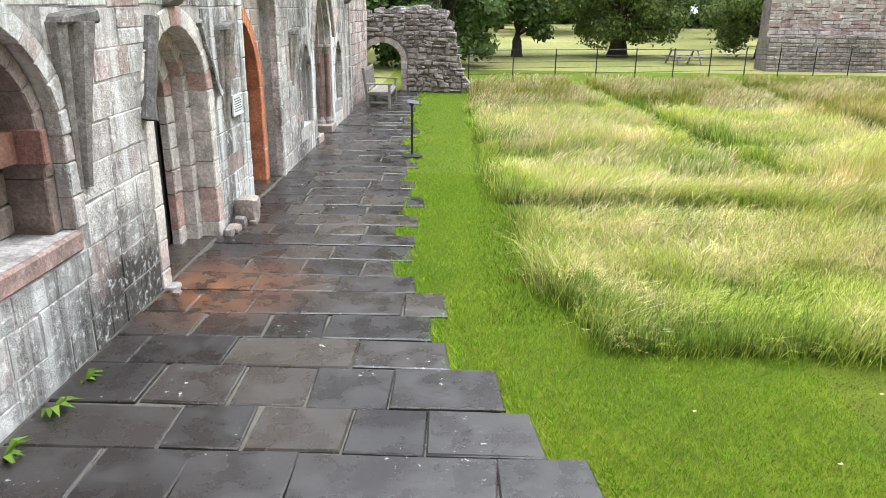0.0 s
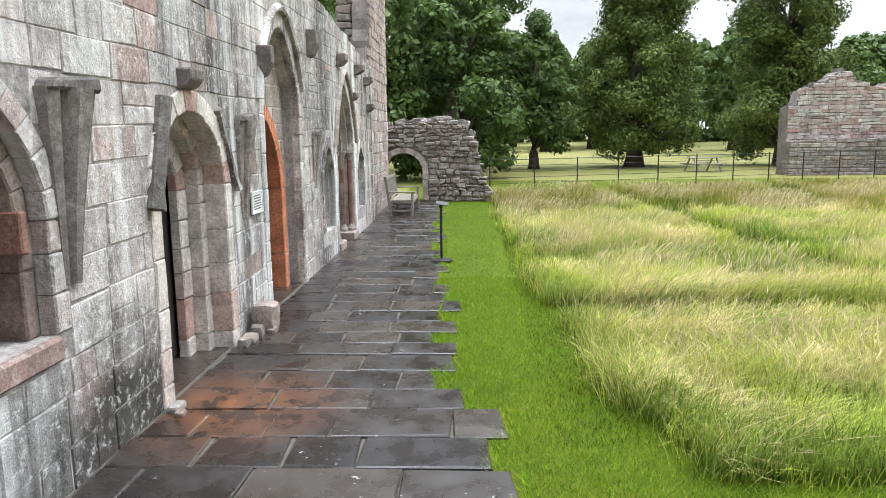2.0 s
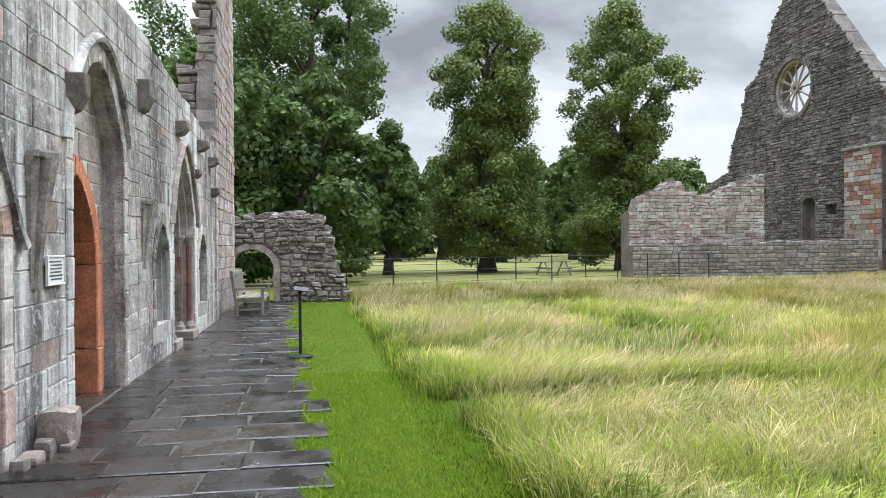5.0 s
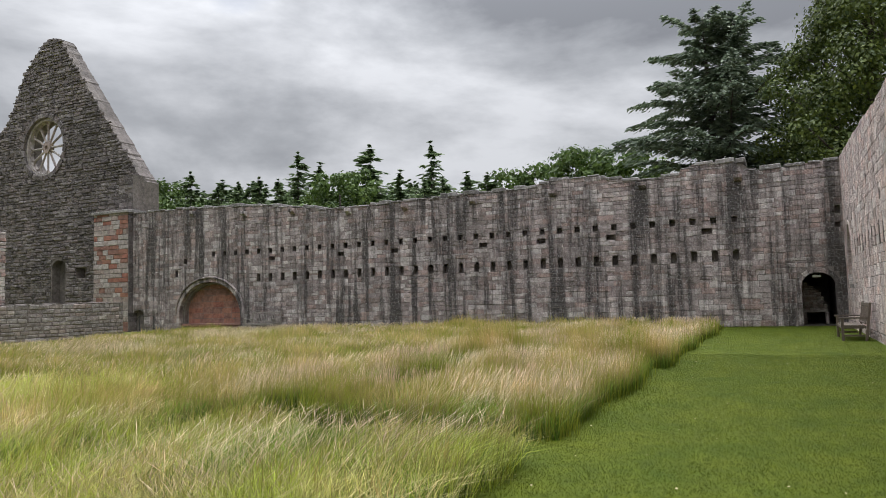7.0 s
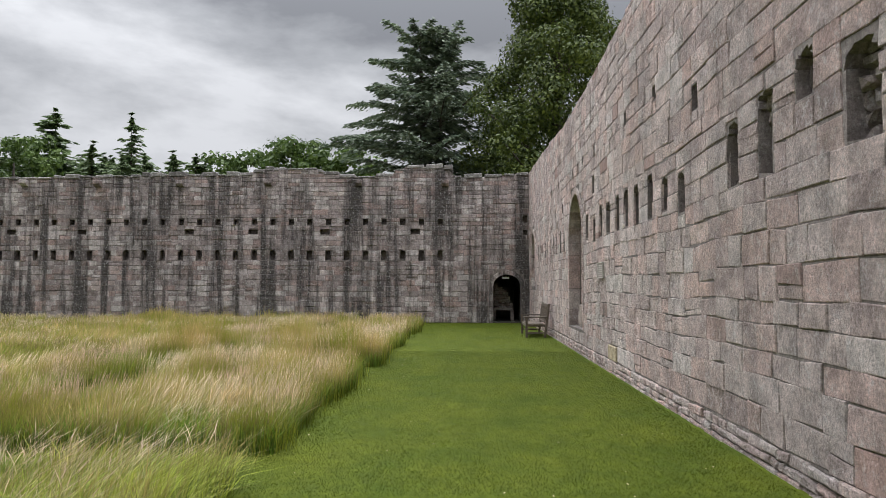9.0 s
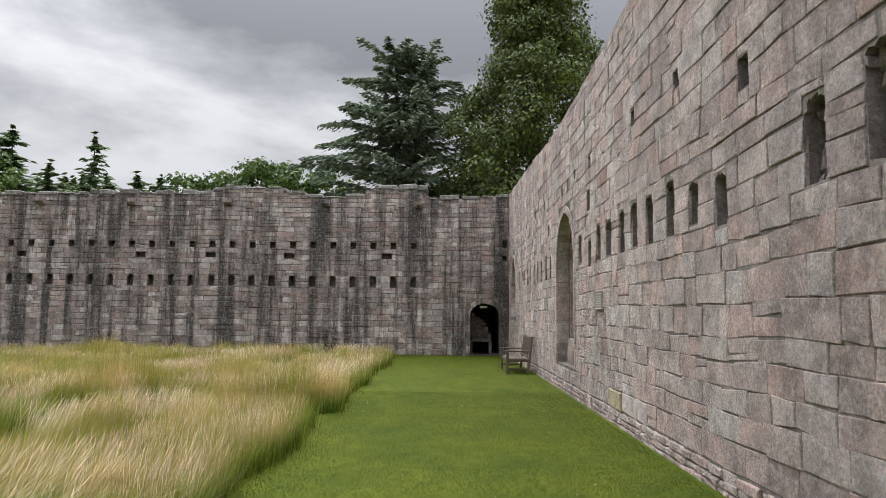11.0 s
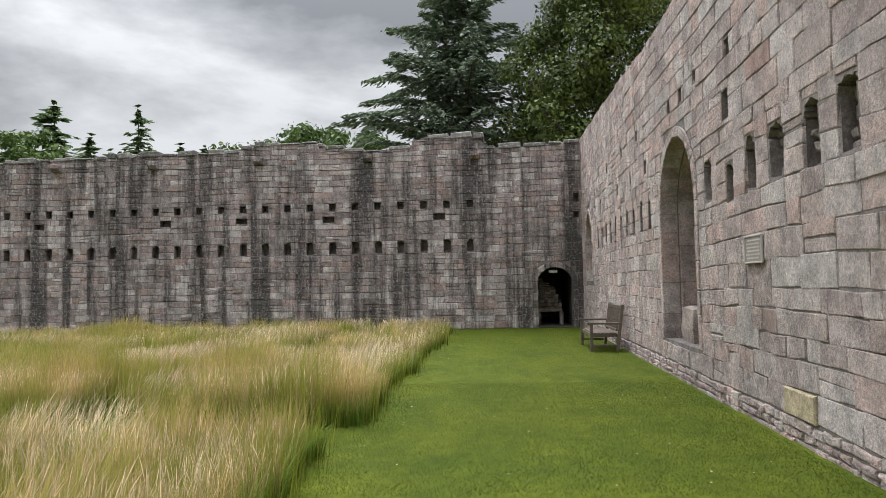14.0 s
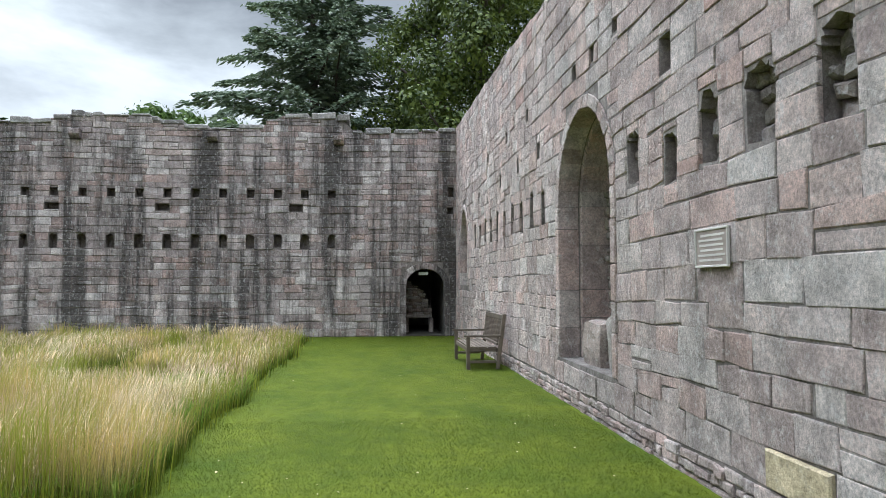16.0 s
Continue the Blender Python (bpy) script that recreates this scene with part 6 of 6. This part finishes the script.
for bearing, slope, kind in TOPS:
    far_tree(kind, bearing, slope, r.uniform(66, 74))
for k in range(84):
    far_tree(1 if k % 5 else 0, 13 + 36 * (k + r.uniform(-0.4, 0.4)) / 84, r.uniform(0.140, 0.166), r.uniform(76, 92))
for k in range(14):
    far_tree(0, 8 + 41 * (k + r.uniform(-0.3, 0.3)) / 14, r.uniform(0.125, 0.145), r.uniform(66, 74))
for k in range(12):
    copy_thing(WOOD_A, pose(-40 + 3.2 * k + r.uniform(-1, 1), 64 + 2.2 * (k % 4) + r.uniform(-2, 3), -6.0, 0, 0, r.uniform(0, 360)))
for k in range(34):
    copy_thing(WOOD_B, pose(-70 + 7 * k + r.uniform(-4, 4), 140 + r.uniform(-12, 25), -4.5, 0, 0, r.uniform(0, 360)))
for x, y in ((30, 112), (12, 108), (52, 105), (3, 96), (24, 96), (38, 100), (8, 84), (14.5, 92), (-4, 82), (28, 82), (45, 92), (-10, 90), (-2, 104), (6, 112), (17, 104), (20, 118), (33, 120), (41, 112), (26, 104), (10, 98), (47, 118), (56, 112), (35, 90), (0, 118)):
    copy_thing(WOOD_A, pose(x, y, 0, 0, 0, r.uniform(0, 360)))


# ---- loose things ----
def bench(label, mat, at):
    """A slatted garden bench, 2 m long, its front towards +y."""
    b = tagged(new("bench"), label, "bench", "garden benches")
    L, D = 2.0, 0.64
    def bit(name, lo, hi):
        part(name, box(lo, hi, 0.006), mat, b)
    for x in (-L / 2, L / 2 - 0.07):
        bit("leg", (x, D - 0.07, 0.0), (x + 0.07, D, 0.62))
        bm = box((x, 0.0, 0.0), (x + 0.07, 0.07, 1.06), 0.006)
        for v in bm.verts:
            v.co.y -= max(0, v.co.z - 0.42) * 0.22
        part("back_leg", bm, mat, b)
        bit("armrest", (x - 0.01, -0.03, 0.62), (x + 0.08, D + 0.05, 0.66))
        bit("side_rail", (x + 0.015, 0.07, 0.34), (x + 0.055, D - 0.07, 0.41))
        bit("stretcher", (x + 0.015, 0.07, 0.12), (x + 0.055, D - 0.07, 0.17))
    bit("front_rail", (-L / 2 + 0.07, D - 0.06, 0.33), (L / 2 - 0.07, D - 0.025, 0.41))
    bit("back_rail", (-L / 2 + 0.07, 0.02, 0.33), (L / 2 - 0.07, 0.055, 0.41))
    for k in range(6):
        y0 = 0.06 + k * 0.09
        bit("seat_slat", (-L / 2 + 0.01, y0, 0.412), (L / 2 - 0.01, y0 + 0.072, 0.436))
    for z, t in ((0.46, 0.05), (0.95, 0.09)):
        bit("back_beam", (-L / 2 + 0.07, 0.02 - (z - 0.42) * 0.22, z), (L / 2 - 0.07, 0.055 - (z - 0.42) * 0.22, z + t))
    n = 17
    for k in range(n):
        x = -L / 2 + 0.12 + (L - 0.24) * k / (n - 1)
        bm = box((x - 0.018, 0.03, 0.50), (x + 0.018, 0.048, 0.96), 0.003)
        for v in bm.verts:
            v.co.y -= (v.co.z - 0.42) * 0.22
        part("back_slat", bm, mat, b)
    b.matrix_world = at
    return b


bench("weathered brown slatted wooden bench against the ashlar wall", M_WOOD, pose(24.88, 3.17, -0.005))
bench("silvered slatted wooden bench below the west wall", M_GREYWOOD, pose(32.5, 31.2, 0.0, 0, 0, 90))
bench("silvered slatted wooden bench at the end of the walk", M_GREYWOOD, pose(-2.3, 23.0, 0.015, 0, 0, -90))

post = tagged(new("barrier_post"), "black iron barrier post on a round base", "post")
part("base", tube([(0, 0, 0.012), (0, 0, 0.025), (0, 0, 0.045)], [0.19, 0.19, 0.05], 24), M_IRON, post)
part("pole", tube([(0, 0, 0.03), (0, 0, 0.95)], [0.022, 0.022], 12), M_IRON, post)
part("head", tube([(0, 0, 0.93), (0, 0, 0.99)], [0.034, 0.034], 12), M_IRON, post)
bm = box((-0.11, -0.06, -0.006), (0.11, 0.06, 0.006), 0.003)
bmesh.ops.transform(bm, matrix=pose(0.02, 0, 1.0, 24, 8, 0), verts=bm.verts)
part("sign_plate", bm, M_IRON, post)
post.matrix_world = pose(-0.64, 15.38, 0.008)


def estate_fence(points):
    f = tagged(new("estate_fence"), "black iron estate fence with five thin rails", "fence")
    for (x0, y0), (x1, y1) in zip(points, points[1:]):
        n = max(1, round(math.dist((x0, y0), (x1, y1)) / 1.8))
        for k in range(n):
            x, y = x0 + (x1 - x0) * k / n, y0 + (y1 - y0) * k / n
            part("post", box((x - 0.022, y - 0.012, -0.1), (x + 0.022, y + 0.012, 1.22), 0.003), M_IRON, f)
        for z, rad in ((0.28, 0.009), (0.5, 0.009), (0.72, 0.009), (0.94, 0.009), (1.17, 0.014)):
            part("rail", tube([(x0, y0, z), (x1, y1, z)], [rad, rad], 6), M_IRON, f)


estate_fence([(0.55, 29.9), (14.2, 34.8), (19.5, 36.2)])

rail = tagged(new("handrail"), "black iron handrail beside the small doorway", "handrail")
for yy, zz in ((40.6, 0.95), (39.4, 0.95)):
    part("post", tube([(32.2, yy, -0.02), (32.2, yy, zz)], [0.02, 0.02], 8), M_IRON, rail)
part("rail", tube([(32.2, 40.9, 0.62), (32.2, 40.6, 0.95), (32.2, 39.4, 0.95), (32.2, 39.2, 0.6)], [0.02] * 4, 8), M_IRON, rail)

table = tagged(new("picnic_table"), "weathered wooden picnic table in the pasture", "table")
for k in range(5):
    part("plank", box((-0.9, -0.36 + k * 0.145, 0.72), (0.9, -0.225 + k * 0.145, 0.76), 0.005), M_GREYWOOD, table)
for s in (-1, 1):
    part("seat", box((-0.9, s * 0.75 - 0.12, 0.42), (0.9, s * 0.75 + 0.12, 0.46), 0.005), M_GREYWOOD, table)
    for x in (-0.65, 0.65):
        part("leg", tube([(x, s * 0.75, -0.02), (x, s * 0.2, 0.73)], [0.05, 0.05], 6), M_GREYWOOD, table)
for x in (-0.65, 0.65):
    part("crossbar", box((x - 0.03, -0.8, 0.36), (x + 0.03, 0.8, 0.42), 0.005), M_GREYWOOD, table)
table.matrix_world = pose(12.2, 42.0, -0.03, 0, 0, 12)

# Plants at the foot of the east wall.
for k, (x, y, sc) in enumerate(((-2.5, 5.9, 1.0), (-2.5, 6.45, 1.1), (-2.48, 6.85, 0.8), (-2.54, 10.6, 0.6))):
    bm = bmesh.new()
    rr = random.Random(k)
    for j in range(11):
        a, ln = rr.uniform(-1.5, 1.5), rr.uniform(0.10, 0.2) * sc
        d, e = Vector((math.cos(a), math.sin(a), 0)), Vector((-math.sin(a), math.cos(a), 0))
        ps = [Vector((0, 0, 0.01)), d * ln * 0.5 + e * ln * 0.13 + Vector((0, 0, ln * 0.4)), d * ln + Vector((0, 0, ln * 0.25)), d * ln * 0.5 - e * ln * 0.13 + Vector((0, 0, ln * 0.4))]
        bm.faces.new([bm.verts.new(p) for p in ps])
    ob = tagged(part("weed", bm, M_TUFT), "small green weed rooted in the paving joint", "plant", "weeds at the wall foot")
    ob.location = (x, y, 0.0)

# Fallen leaves and petals scattered on the lawn.
r = random.Random(91)
bm = bmesh.new()
for k in range(150):
    x, y = r.uniform(1.8, 24), r.uniform(3.4, 7.3)
    a, s = r.uniform(0, 6.28), r.uniform(0.008, 0.02)
    z = 0.04
    bm.faces.new([bm.verts.new((x + s * math.cos(a + q), y + 0.7 * s * math.sin(a + q), z + r.uniform(0, 0.01))) for q in (0, 1.57, 3.14, 4.71)])
tagged(part("fallen_leaves", bm, M_YELLOW), "small pale fallen leaves on the lawn", "leaves", kind="stuff")
